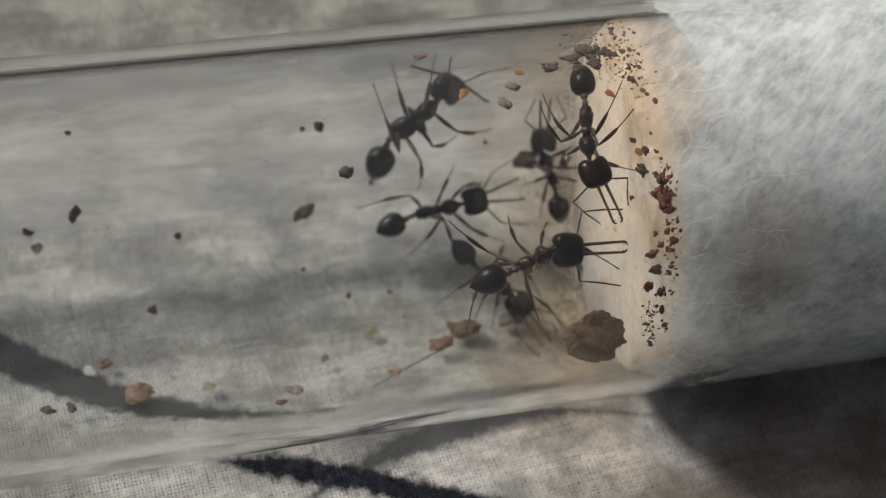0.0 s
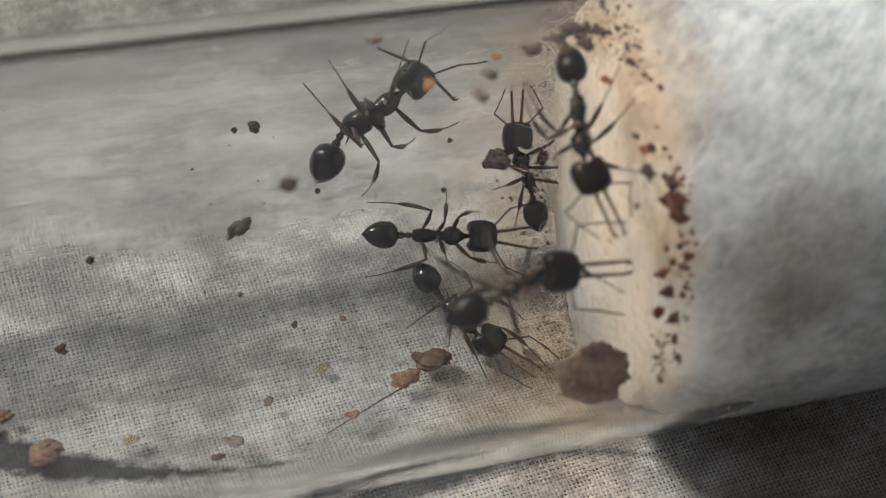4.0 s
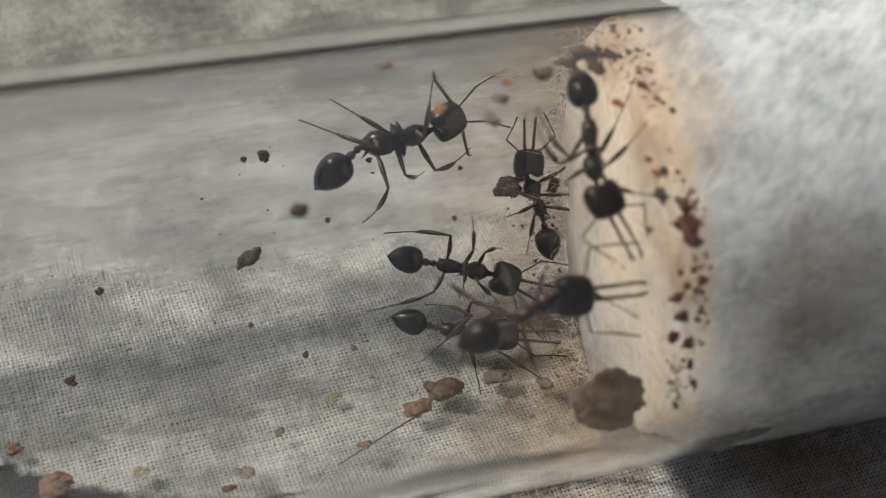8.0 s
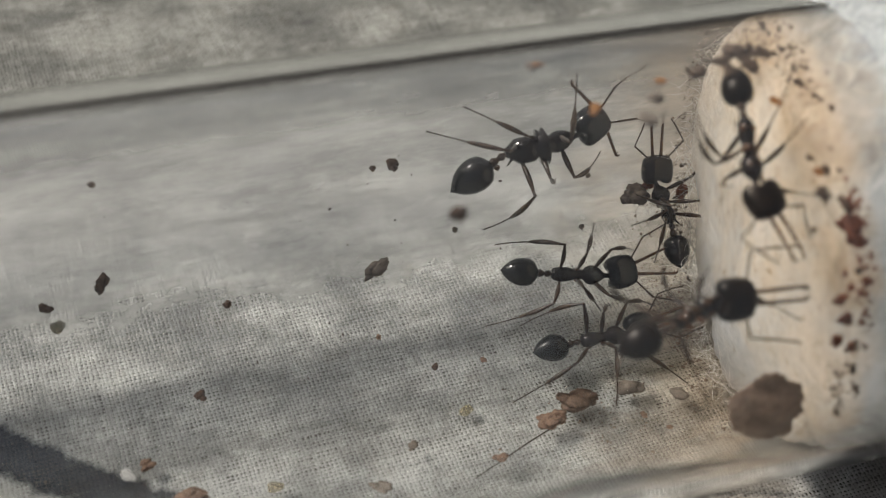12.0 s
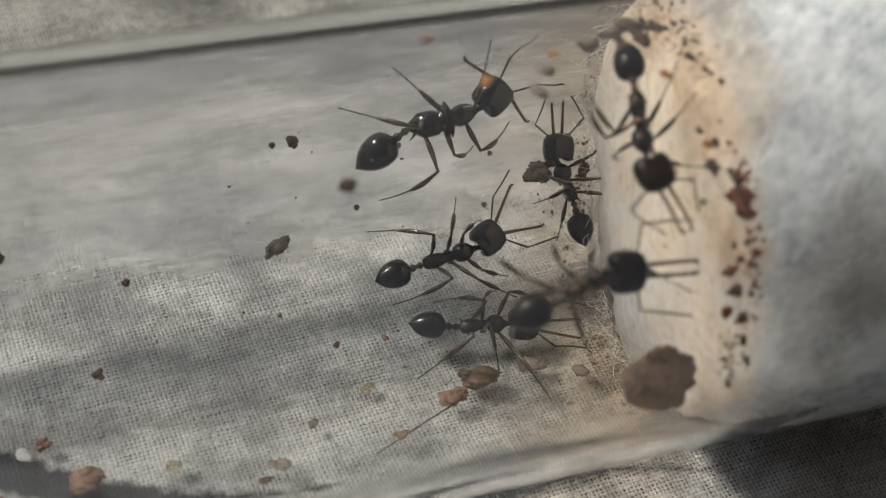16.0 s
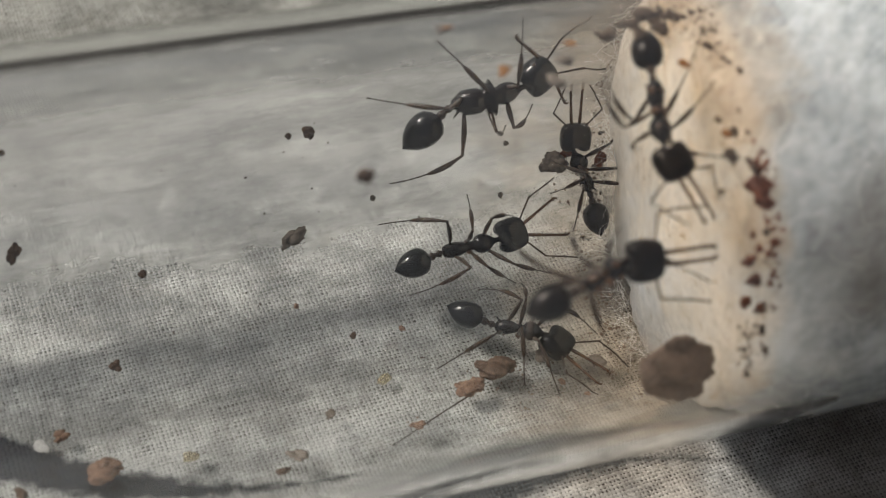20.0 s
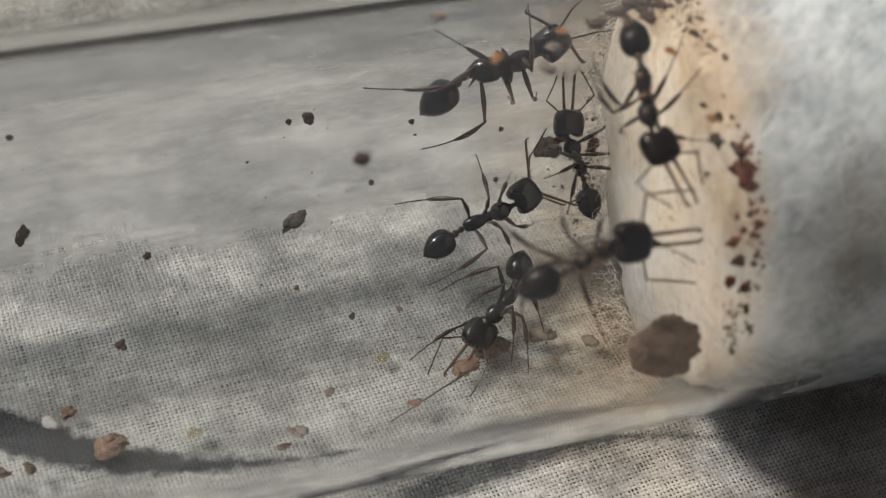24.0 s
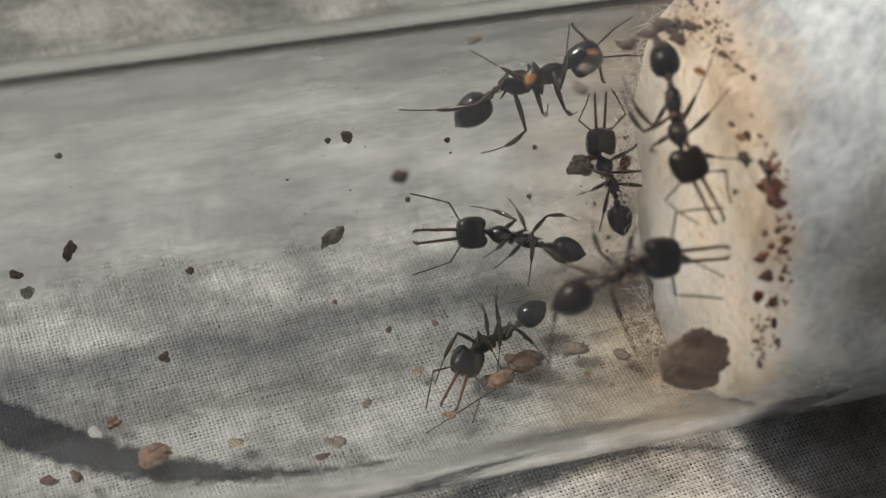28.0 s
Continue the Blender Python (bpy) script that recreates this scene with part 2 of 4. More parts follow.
def chitin(name, dark, light, rough=0.22, coat=1.0):
    w = Mat(name).set(Roughness=rough)
    w.b.inputs["Specular IOR Level"].default_value = 0.14
    w.set(Coat_Weight=coat, Coat_Roughness=0.085)
    v = w.noise(2.5, 4)
    w.color(w.ramp(v, (0.3, dark), (0.75, light)))
    w.l.new(w.math("ADD", w.math("MULTIPLY", v, 0.10), rough - 0.05), w.b.inputs["Roughness"])
    w.bump(w.noise(28, 2), 0.12, 0.010)
    return w.m


CLOTH = cloth_material("printed linen")
FLAT = plain("dark ground", (0.020, 0.016, 0.013), (0.045, 0.036, 0.030), 0.02, 0.6, 0.3, 0.2)
UNDER = plain("dark sheet for weave holes", (0.05, 0.044, 0.038), (0.11, 0.10, 0.085), 2.0, 0.95, 0.5)
GLASS, FILM = glass_material(), film_material()
BLACK = chitin("black chitin", (0.003, 0.004, 0.004), (0.009, 0.009, 0.008), 0.13)
DARK = chitin("dark brown chitin", (0.004, 0.003, 0.0025), (0.012, 0.008, 0.006), 0.16)
DUSTY = chitin("dusty dark chitin", (0.005, 0.004, 0.0035), (0.016, 0.012, 0.009), 0.34, 0.12)
BROWN = chitin("brown chitin", (0.015, 0.010, 0.007), (0.065, 0.041, 0.025), 0.3)
AMBER = chitin("amber chitin", (0.040, 0.020, 0.010), (0.11, 0.055, 0.026), 0.3)
SOIL = plain("dark soil", (0.018, 0.011, 0.008), (0.080, 0.048, 0.032), 3.0, 0.85, 0.9)
UMBER = plain("brown soil", (0.028, 0.017, 0.011), (0.15, 0.090, 0.055), 3.5, 0.8, 0.9)
GRIME = plain("grey-brown grime", (0.04, 0.031, 0.025), (0.15, 0.112, 0.085), 3.0, 0.85, 0.9)
LITTER = plain("brown litter", (0.085, 0.060, 0.043), (0.22, 0.16, 0.118), 3.0, 0.85, 0.8)
RUST = plain("rusty crumb", (0.05, 0.015, 0.008), (0.20, 0.065, 0.032), 3.0, 0.6, 0.8)
GREY = plain("grey crumb", (0.10, 0.085, 0.07), (0.24, 0.20, 0.165), 3.0, 0.85, 0.8)
PINK = plain("pinkish clay", (0.075, 0.045, 0.03), (0.34, 0.215, 0.15), 4.5, 0.9, 1.0, 0.08)
TAN = plain("tan crumb", (0.030, 0.020, 0.014), (0.19, 0.12, 0.08), 4.0, 0.7, 0.9)
OCHRE = plain("ochre stain", (0.27, 0.24, 0.16), (0.40, 0.36, 0.26), 2.0, 0.8, 0.4)
ORANGE = plain("orange stain", (0.20, 0.09, 0.03), (0.42, 0.20, 0.07), 2.5, 0.6, 0.4)
LUMP = plain("clay lump", (0.10, 0.074, 0.06), (0.27, 0.20, 0.165), 1.6, 0.9, 0.9, 0.12)
REDDISH = plain("reddish crumb", (0.09, 0.03, 0.018), (0.26, 0.10, 0.055), 3.0, 0.75, 0.8)
LINT = plain("white lint", (0.34, 0.34, 0.33), (0.52, 0.52, 0.50), 3.0, 0.9, 0.4)


def cotton_material(name):
    w = Mat(name).set(Roughness=0.8)
    lump = w.noise(0.45, 5, 0.65)
    fibre = w.noise(1.8, 6, 0.75, co=w.turned(40), stretch=(0.45, 1.5, 1.5))
    both = w.math("ADD", w.math("MULTIPLY", lump, 0.45), w.math("MULTIPLY", fibre, 0.55))
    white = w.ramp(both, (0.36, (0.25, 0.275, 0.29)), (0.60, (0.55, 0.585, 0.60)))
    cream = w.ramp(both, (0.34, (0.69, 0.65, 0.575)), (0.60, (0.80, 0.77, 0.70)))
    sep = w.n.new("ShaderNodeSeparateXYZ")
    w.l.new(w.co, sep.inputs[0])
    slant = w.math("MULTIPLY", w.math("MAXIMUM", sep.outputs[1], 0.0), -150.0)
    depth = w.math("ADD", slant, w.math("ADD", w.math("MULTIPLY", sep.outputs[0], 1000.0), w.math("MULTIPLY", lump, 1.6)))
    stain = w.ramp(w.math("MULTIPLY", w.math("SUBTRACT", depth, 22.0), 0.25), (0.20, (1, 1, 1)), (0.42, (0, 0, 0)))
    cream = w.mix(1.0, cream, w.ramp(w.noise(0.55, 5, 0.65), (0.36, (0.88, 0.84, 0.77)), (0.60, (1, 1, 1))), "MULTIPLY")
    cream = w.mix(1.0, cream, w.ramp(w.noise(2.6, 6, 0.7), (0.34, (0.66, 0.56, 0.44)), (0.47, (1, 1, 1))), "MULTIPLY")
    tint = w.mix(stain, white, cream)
    # soil that has crept into the rim of the face
    dirt = w.noise(0.9, 6, 0.75)
    out = w.n.new("ShaderNodeVectorMath")
    out.operation = "DISTANCE"
    flat = w.n.new("ShaderNodeCombineXYZ")
    for i in (1, 2):
        w.l.new(sep.outputs[i], flat.inputs[i])
    w.l.new(flat.outputs[0], out.inputs[0])
    out.inputs[1].default_value = (0, 0.0, 8.0 * MM)
    rim = w.math("ADD", w.math("MULTIPLY", out.outputs["Value"], 100.0), w.math("MULTIPLY", w.math("SUBTRACT", dirt, 0.5), 1.1))
    soil = w.math("MULTIPLY", w.ramp(rim, (0.44, (0, 0, 0)), (0.72, (0.85, 0.85, 0.85))), stain)
    tint = w.mix(soil, tint, (0.36, 0.31, 0.255))
    # a soft grey-brown patch on the near side, against the glass
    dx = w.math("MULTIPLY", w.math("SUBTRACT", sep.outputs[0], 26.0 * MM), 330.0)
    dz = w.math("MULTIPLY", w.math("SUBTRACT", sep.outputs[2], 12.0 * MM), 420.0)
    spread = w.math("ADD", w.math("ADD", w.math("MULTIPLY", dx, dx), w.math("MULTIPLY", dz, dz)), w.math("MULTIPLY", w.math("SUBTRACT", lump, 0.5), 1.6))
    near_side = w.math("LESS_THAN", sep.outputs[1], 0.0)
    grey_patch = w.math("MULTIPLY", w.ramp(spread, (0.0, (0.50, 0.50, 0.50)), (1.0, (0, 0, 0))), near_side)
    w.color(w.mix(grey_patch, tint, (0.26, 0.23, 0.19)))
    w.b.inputs["Subsurface Weight"].default_value = 1.0
    w.b.inputs["Subsurface Radius"].default_value = (1.0, 0.92, 0.82)
    w.b.inputs["Subsurface Scale"].default_value = 12.0 * MM
    w.bump(both, 0.6, 0.10)
    return w.m


def see_through(material, share):
    """Thins a stain, so that what lies behind shows through."""
    n, l = material.node_tree.nodes, material.node_tree.links
    mix, clear = n.new("ShaderNodeMixShader"), n.new("ShaderNodeBsdfTransparent")
    mix.inputs[0].default_value = share
    l.new(n["Principled BSDF"].outputs[0], mix.inputs[1])
    l.new(clear.outputs[0], mix.inputs[2])
    l.new(mix.outputs[0], n["Material Output"].inputs["Surface"])


see_through(OCHRE, 0.5)
see_through(ORANGE, 0.3)
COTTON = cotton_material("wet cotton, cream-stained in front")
FIBRE = plain("cotton fibre", (0.7, 0.69, 0.66), (0.88, 0.87, 0.84), 4.0, 0.7, 0)


# ---------------------------------------------------------------- mesh helpers (millimetres in, metres out)
def part(name, bm, material, parent=None, label=""):
    """Links a bmesh, given in millimetres, as one mesh object under its parent."""
    bmesh.ops.scale(bm, vec=(MM, MM, MM), verts=bm.verts)
    me = bpy.data.meshes.new(name)
    bm.to_mesh(me)
    bm.free()
    for p in me.polygons:
        p.use_smooth = True
    me.materials.append(material)
    ob = new(name, me)
    ob.parent = parent
    return tagged(ob, label)


def tube_along(bm, pts, radii, sides=8, flat=1.0, cap=True):
    """A round body along a line of points with the given radii."""
    pts = [Vector(p) for p in pts]
    rings = []
    up = Vector((0, 0, 1))
    for i, (p, r) in enumerate(zip(pts, radii)):
        d = (pts[min(i + 1, len(pts) - 1)] - pts[max(i - 1, 0)]).normalized()
        a = d.cross(up)
        a = a.normalized() if a.length > 0.05 else d.cross(Vector((0, 1, 0))).normalized()
        b = a.cross(d)
        rings.append([bm.verts.new(p + a * r * math.cos(q) + b * r * flat * math.sin(q))
                      for q in (2 * math.pi * k / sides for k in range(sides))])
    for ra, rb in zip(rings, rings[1:]):
        for k in range(sides):
            bm.faces.new((ra[k], ra[(k + 1) % sides], rb[(k + 1) % sides], rb[k]))
    if cap:
        bm.faces.new(rings[0])
        bm.faces.new(rings[-1][::-1])
    return rings


def lathe(bm, profile, sides=20, wide=1.0, high=1.0, arch=None):
    """A body of revolution along x: rows of (x, radius), widened and raised."""
    tube_along(bm, [(x, 0, 0) for x, _ in profile], [max(r, 0.004) for _, r in profile], sides)
    for v in bm.verts:
        v.co.y *= wide
        v.co.z *= high
        if arch:
            v.co.z += arch(v.co.x)


def crumb(name, size, material, seed, label, category, where, normal, flat=0.6, long=1.0, rough=0.35, spin=0.0, group="crumbs in the tube"):
    """An irregular crumb of the given size, lying on the glass."""
    rnd = random.Random(seed)
    bm = bmesh.new()
    blobs = 1 if size < 0.28 else rnd.randint(4, 7) if size < 1.5 else 1
    small = (0.35, 0.62)
    if category == "clump":
        blobs, small = max(blobs, 16), (0.20, 0.42)
    for k in range(blobs):
        made = bmesh.ops.create_icosphere(bm, subdivisions=5 if size > 1.5 else 3 if blobs == 1 or size > 0.8 else 2, radius=1)["verts"]
        off = Vector((rnd.uniform(0, 90), rnd.uniform(0, 90), rnd.uniform(0, 90)))
        r = 1.0 if blobs == 1 else rnd.uniform(*small)
        c = Vector((rnd.uniform(-1, 1), rnd.uniform(-1, 1), rnd.uniform(-0.6, 0.6))) * (0.0 if blobs == 1 else 0.62 if blobs < 10 else 0.8)
        if k == 0 and blobs > 1:
            r, c = 0.7, c * 0.2
        for v in made:
            n = noise.fractal(v.co * 1.6 + off, 0.8, 2.2, 5)
            if size > 1.5:
                n = 0.7 * n + 0.28 * noise.fractal(v.co * 6.5 + off, 0.6, 2.2, 5)
            v.co = v.co * (r * (1 + rough * n)) + c
            v.co.x *= 0.5 * size * long
            v.co.y *= 0.5 * size / max(long, 0.01) ** 0.3
            v.co.z *= 0.5 * size * flat
    low = min(v.co.z for v in bm.verts)
    for v in bm.verts:
        v.co.z -= low
    ob = part(name, bm, material)
    n = Vector(normal)
    x = Vector((1, 0, 0))
    y = n.cross(x)
    m = Matrix((x, y, n)).transposed().to_4x4()
    ob.matrix_basis = Matrix.Translation(Vector(where) * MM) @ m @ pose(0, 0, 0, 0, 0, spin)
    return tagged(ob, label, category, group)


# ---------------------------------------------------------------- the place
AXIS_Z, R_OUT, R_IN = 8.0, 7.8, 7.35


def on_glass(x, phi, r=R_IN):
    """A place on the inner glass, and the normal there: phi is 0 at the bottom, 90 at the far side, 180 on top."""
    a = radians(phi)
    return Vector((x, r * math.sin(a), AXIS_Z - r * math.cos(a))), Vector((0, -math.sin(a), math.cos(a)))


def build_ground():
    # unseen ground, added; its dark tone darkens what the glass rim mirrors
    bm = bmesh.new()
    bmesh.ops.create_grid(bm, x_segments=2, y_segments=2, size=600)
    for v in bm.verts:
        v.co.z = -0.16
    tagged(part("ground", bm, FLAT), "unseen dark brown ground added under the linen", "table", kind="structure")
    # dark sheet added so that the holes of the weave look shaded
    bm = bmesh.new()
    bmesh.ops.create_grid(bm, x_segments=1, y_segments=1, size=1)
    for v in bm.verts:
        v.co = Matrix.Rotation(radians(5), 3, "Z") @ Vector((v.co.x * 30, 1.5 + v.co.y * 24, -0.03)) + Vector((20.5, 5, 0))
    turned, middle = Matrix.Rotation(radians(5), 3, "Z"), Vector((21, 5, 0.10))
    tagged(part("backing", bm, UNDER), "dark sheet added to shade the holes of the linen", "cloth", kind="structure")
    # the linen goes on round the stretch that is woven thread by thread
    bm = bmesh.new()
    x0, x1, y0, y1, far = -30.0, 28.9, -22.0, 24.9, 105.0
    for ax, bx, ay, by in ((-far, x0, -far, far), (x1, far, -far, far), (x0, x1, -far, y0), (x0, x1, y1, far)):
        bm.faces.new([bm.verts.new(turned @ Vector((x, y, 0)) + middle) for x, y in ((ax, ay), (bx, ay), (bx, by), (ax, by))])
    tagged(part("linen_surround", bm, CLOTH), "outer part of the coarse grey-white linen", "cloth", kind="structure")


def build_weave():
    """The linen in sight, thread by thread: flat ribbons that go over and under each other."""
    pitch, half = 0.152, 0.053
    x0, x1, y0, y1 = -30.0, 29.0, -22.0, 25.0
    nx, ny = int((x1 - x0) / pitch), int((y1 - y0) / pitch)
    rng = np.random.default_rng(5)
    verts, faces, base = [], [], 0
    for along, across, a0, b0 in ((nx, ny, x0, y0), (ny, nx, y0, x0)):
        s = np.arange(along * 2 + 1) * 0.5
        for j in range(across):
            phase = (j + (0 if along == nx else 1)) % 2
            wob = np.interp(s, np.linspace(0, along, 70), rng.normal(0, 0.014, 70))
            wid = half * (1 + np.interp(s, np.linspace(0, along, 90), rng.normal(0, 0.2, 90)))
            z = 0.034 * np.cos(math.pi * (s + phase)) + 0.13
            a = a0 + s * pitch
            b = b0 + j * pitch + wob
            rows = np.stack([np.stack([a, b + k * wid, z - (0.03 if k else 0.0)], 1) for k in (-1, 0, 1)], 1)
            if along == ny:
                rows = rows[:, :, [1, 0, 2]]
            verts.append(rows.reshape(-1, 3))
            i = base + np.arange(along * 2)[:, None] * 3 + np.array([[0, 1]])
            quad = np.stack([i, i + 1, i + 4, i + 3], -1) if along == nx else np.stack([i, i + 3, i + 4, i + 1], -1)
            faces.append(quad.reshape(-1, 4))
            base += rows.shape[0] * 3
    turn = radians(5.0)
    spin = np.array([[math.cos(turn), -math.sin(turn), 0], [math.sin(turn), math.cos(turn), 0], [0, 0, 1]])
    v, f = (np.concatenate(verts) @ spin.T + (21.0, 5.0, 0.0)) * MM, np.concatenate(faces)
    me = bpy.data.meshes.new("linen_cloth")
    me.vertices.add(len(v))
    me.vertices.foreach_set("co", v.astype(np.float32).ravel())
    me.loops.add(len(f) * 4)
    me.loops.foreach_set("vertex_index", f.astype(np.int32).ravel())
    me.polygons.add(len(f))
    me.polygons.foreach_set("loop_start", np.arange(len(f), dtype=np.int32) * 4)
    me.polygons.foreach_set("use_smooth", np.ones(len(f), bool))
    me.update()
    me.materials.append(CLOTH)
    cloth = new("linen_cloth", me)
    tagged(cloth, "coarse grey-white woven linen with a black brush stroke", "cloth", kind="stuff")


def ring_shell(bm, rows, sides=96):
    """A surface of revolution about the tube's axis from rows of (x, radius)."""
    rings = []
    for x, r in rows:
        rings.append([bm.verts.new((x, r * math.sin(q), AXIS_Z - r * math.cos(q))) for q in
                      (2 * math.pi * k / sides for k in range(sides))])
    for a, b in zip(rings, rings[1:]):
        for k in range(sides):
            bm.faces.new((a[k], b[k], b[(k + 1) % sides], a[(k + 1) % sides]))
    return rings


def build_tube():
    tube = tagged(new("glass_tube"), "clear glass test tube lying on the linen", "test tube")
    bm = bmesh.new()
    outer = [(-55, R_OUT)] + [(x, R_OUT) for x in range(-50, 71, 10)]
    outer += [(70 + R_OUT * math.sin(radians(a)), max(R_OUT * math.cos(radians(a)), 0.02)) for a in range(10, 91, 10)]
    inner = [(70 + R_IN * math.sin(radians(a)), max(R_IN * math.cos(radians(a)), 0.02)) for a in range(90, 0, -10)]
    inner += [(x, R_IN) for x in range(70, -51, -10)] + [(-55, R_IN), (-55.3, 7.48), (-55.3, 7.68), (-55, R_OUT)]
    ring_shell(bm, outer + inner, 160)
    bmesh.ops.remove_doubles(bm, verts=bm.verts, dist=1e-4)
    bmesh.ops.recalc_face_normals(bm, faces=bm.faces)
    wall = part("wall", bm, GLASS, tube, "thick clear glass wall")
    wall.visible_shadow = False
    bm = bmesh.new()
    ring_shell(bm, [(x, R_IN - 0.012) for x in range(-54, 22, 4)] + [(24.6, R_IN - 0.012)], 160)
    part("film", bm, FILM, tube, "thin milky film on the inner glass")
    return tube


def build_cotton():
    plug = tagged(new("cotton_plug"), "wet white cotton plug with a cream-stained front", "cotton plug")
    bm = bmesh.new()
    rows = [(22.30, 6.55 * k / 22 + 0.02) for k in range(23)]
    rows += [(22.30 + 0.75 * (1 - math.cos(a)), 6.57 + 0.71 * math.sin(a)) for a in (0.25, 0.5, 0.75, 1.0, 1.25, 1.57)]
    rows += [(23.6 + 0.8 * k, 7.29 + 0.17 * min(1.0, 0.4 * k)) for k in range(38)]
    rings = ring_shell(bm, rows, 150)
    for ring in rings:
        for v in ring:
            q = v.co - Vector((v.co.x, 0, AXIS_Z))
            front = max(0.0, 1 - (v.co.x - 22.3) / 1.6)
            n = noise.fractal(Vector((v.co.x * 0.5, q.y * 0.45, q.z * 0.45)), 0.9, 2.1, 6)
            fine = noise.fractal(Vector((v.co.x * 2.0, q.y * 2.0, q.z * 2.0)), 0.9, 2.1, 3)
            if q.length > 0.05:
                v.co -= q.normalized() * max(0.0, 0.05 + (0.09 + 0.5 * front) * n + (0.03 + 0.14 * front) * fine) * (q.length / 7.3)
            v.co.x += front * (0.15 * n + 0.04 * fine + 0.05 * (AXIS_Z - v.co.z) + 0.15 * max(0.0, v.co.y))
    bm.faces.new(rings[0])
    bm.faces.new(rings[-1][::-1])
    bmesh.ops.recalc_face_normals(bm, faces=bm.faces)
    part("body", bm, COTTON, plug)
    return plug


def strands(bm, paths, radius, sides=3):
    for pts in paths:
        tube_along(bm, pts, [radius * 0.5] + [radius] * (len(pts) - 2) + [radius * 0.4], sides, cap=False)


def build_fibres(plug):
    """Loose cotton fibres that lie against the glass and stick out of the face."""
    rnd = random.Random(21)
    paths = []
    for _ in range(1100):
        x, phi = rnd.uniform(22.3, 47), rnd.uniform(-178, 120)
        turn, step = rnd.uniform(-1.2, 1.2) + (1.57 if rnd.random() < 0.5 else 0), rnd.uniform(0.12, 0.4)
        r, pts = rnd.uniform(7.37, 7.41), []
        for _ in range(10):
            pts.append(on_glass(x, phi, r)[0])
            turn += rnd.gauss(0, 0.3)
            x += step * math.cos(turn)
            phi += math.degrees(step * math.sin(turn) / 7.3)
            if x < 22.2:
                break
        if len(pts) > 3:
            paths.append(pts)
    bm = bmesh.new()
    strands(bm, paths, 0.005)
    part("fibres", bm, FIBRE, plug, "fine white cotton fibres")
    paths = []
    for _ in range(170):
        q, r = rnd.uniform(0, 6.283), 7.0 * math.sqrt(rnd.random())
        p = Vector((22.45 - 0.05 * r * math.cos(q) * -1, r * math.sin(q), AXIS_Z - r * math.cos(q)))
        d = Vector((rnd.uniform(-0.5, 0.1), rnd.gauss(0, 1), rnd.gauss(0, 1))).normalized()
        pts, step = [], rnd.uniform(0.08, 0.28)
        for _ in range(9):
            if Vector((0, p.y, p.z - AXIS_Z)).length > 7.2:
                break
            pts.append(p.copy())
            d = (d + Vector((rnd.gauss(0, 0.1), rnd.gauss(0, 0.25), rnd.gauss(0, 0.25)))).normalized()
            p += d * step
            p.x = min(p.x, 22.7)
        if len(pts) > 3:
            paths.append(pts)
    bm = bmesh.new()
    strands(bm, paths, 0.004)
    part("fibres", bm, FIBRE, plug, "stray fibres of the cotton face")
    # a frayed rim where the face meets the far and lower glass
    paths = []
    for _ in range(420):
        phi, r = rnd.uniform(-30, 125), rnd.uniform(6.5, 7.22)
        a = radians(phi)
        p = Vector((22.6 + 0.9 * max(0.0, math.sin(a)), r * math.sin(a), AXIS_Z - r * math.cos(a)))
        d = Vector((rnd.uniform(-1.0, -0.2), rnd.gauss(0, 0.6), rnd.gauss(0, 0.6))).normalized()
        pts, step = [], rnd.uniform(0.06, 0.2)
        for _ in range(9):
            if Vector((0, p.y, p.z - AXIS_Z)).length > 7.28:
                break
            pts.append(p.copy())
            d = (d + Vector((rnd.gauss(0.06, 0.15), rnd.gauss(0, 0.3), rnd.gauss(0, 0.3)))).normalized()
            p += d * step
        if len(pts) > 3:
            paths.append(pts)
    bm = bmesh.new()
    strands(bm, paths, 0.006)
    part("fibres", bm, FIBRE, plug, "frayed fibres round the rim of the face")


def flakes(name, label, material, spots, seed):
    """Specks of grime too small to count: (x, phi, size) on the inner glass."""
    rnd = random.Random(seed)
    bm = bmesh.new()
    for x, phi, size in spots:
        p, n = on_glass(x, phi, R_IN - 0.03)
        made = bmesh.ops.create_icosphere(bm, subdivisions=2 if size > 0.08 else 1, radius=0.5 * size)["verts"]
        k = Vector((rnd.uniform(0.6, 1.4), rnd.uniform(0.6, 1.4), rnd.uniform(0.6, 1.2)))
        for v in made:
            c = Vector(v.co) * rnd.uniform(0.78, 1.22)
            c = Vector((c.x * k.x, c.y * k.y, c.z * k.z))
            v.co = p + c - n * (c.dot(n) * 0.5)
    tagged(part(name, bm, material), label, "grime", kind="stuff")


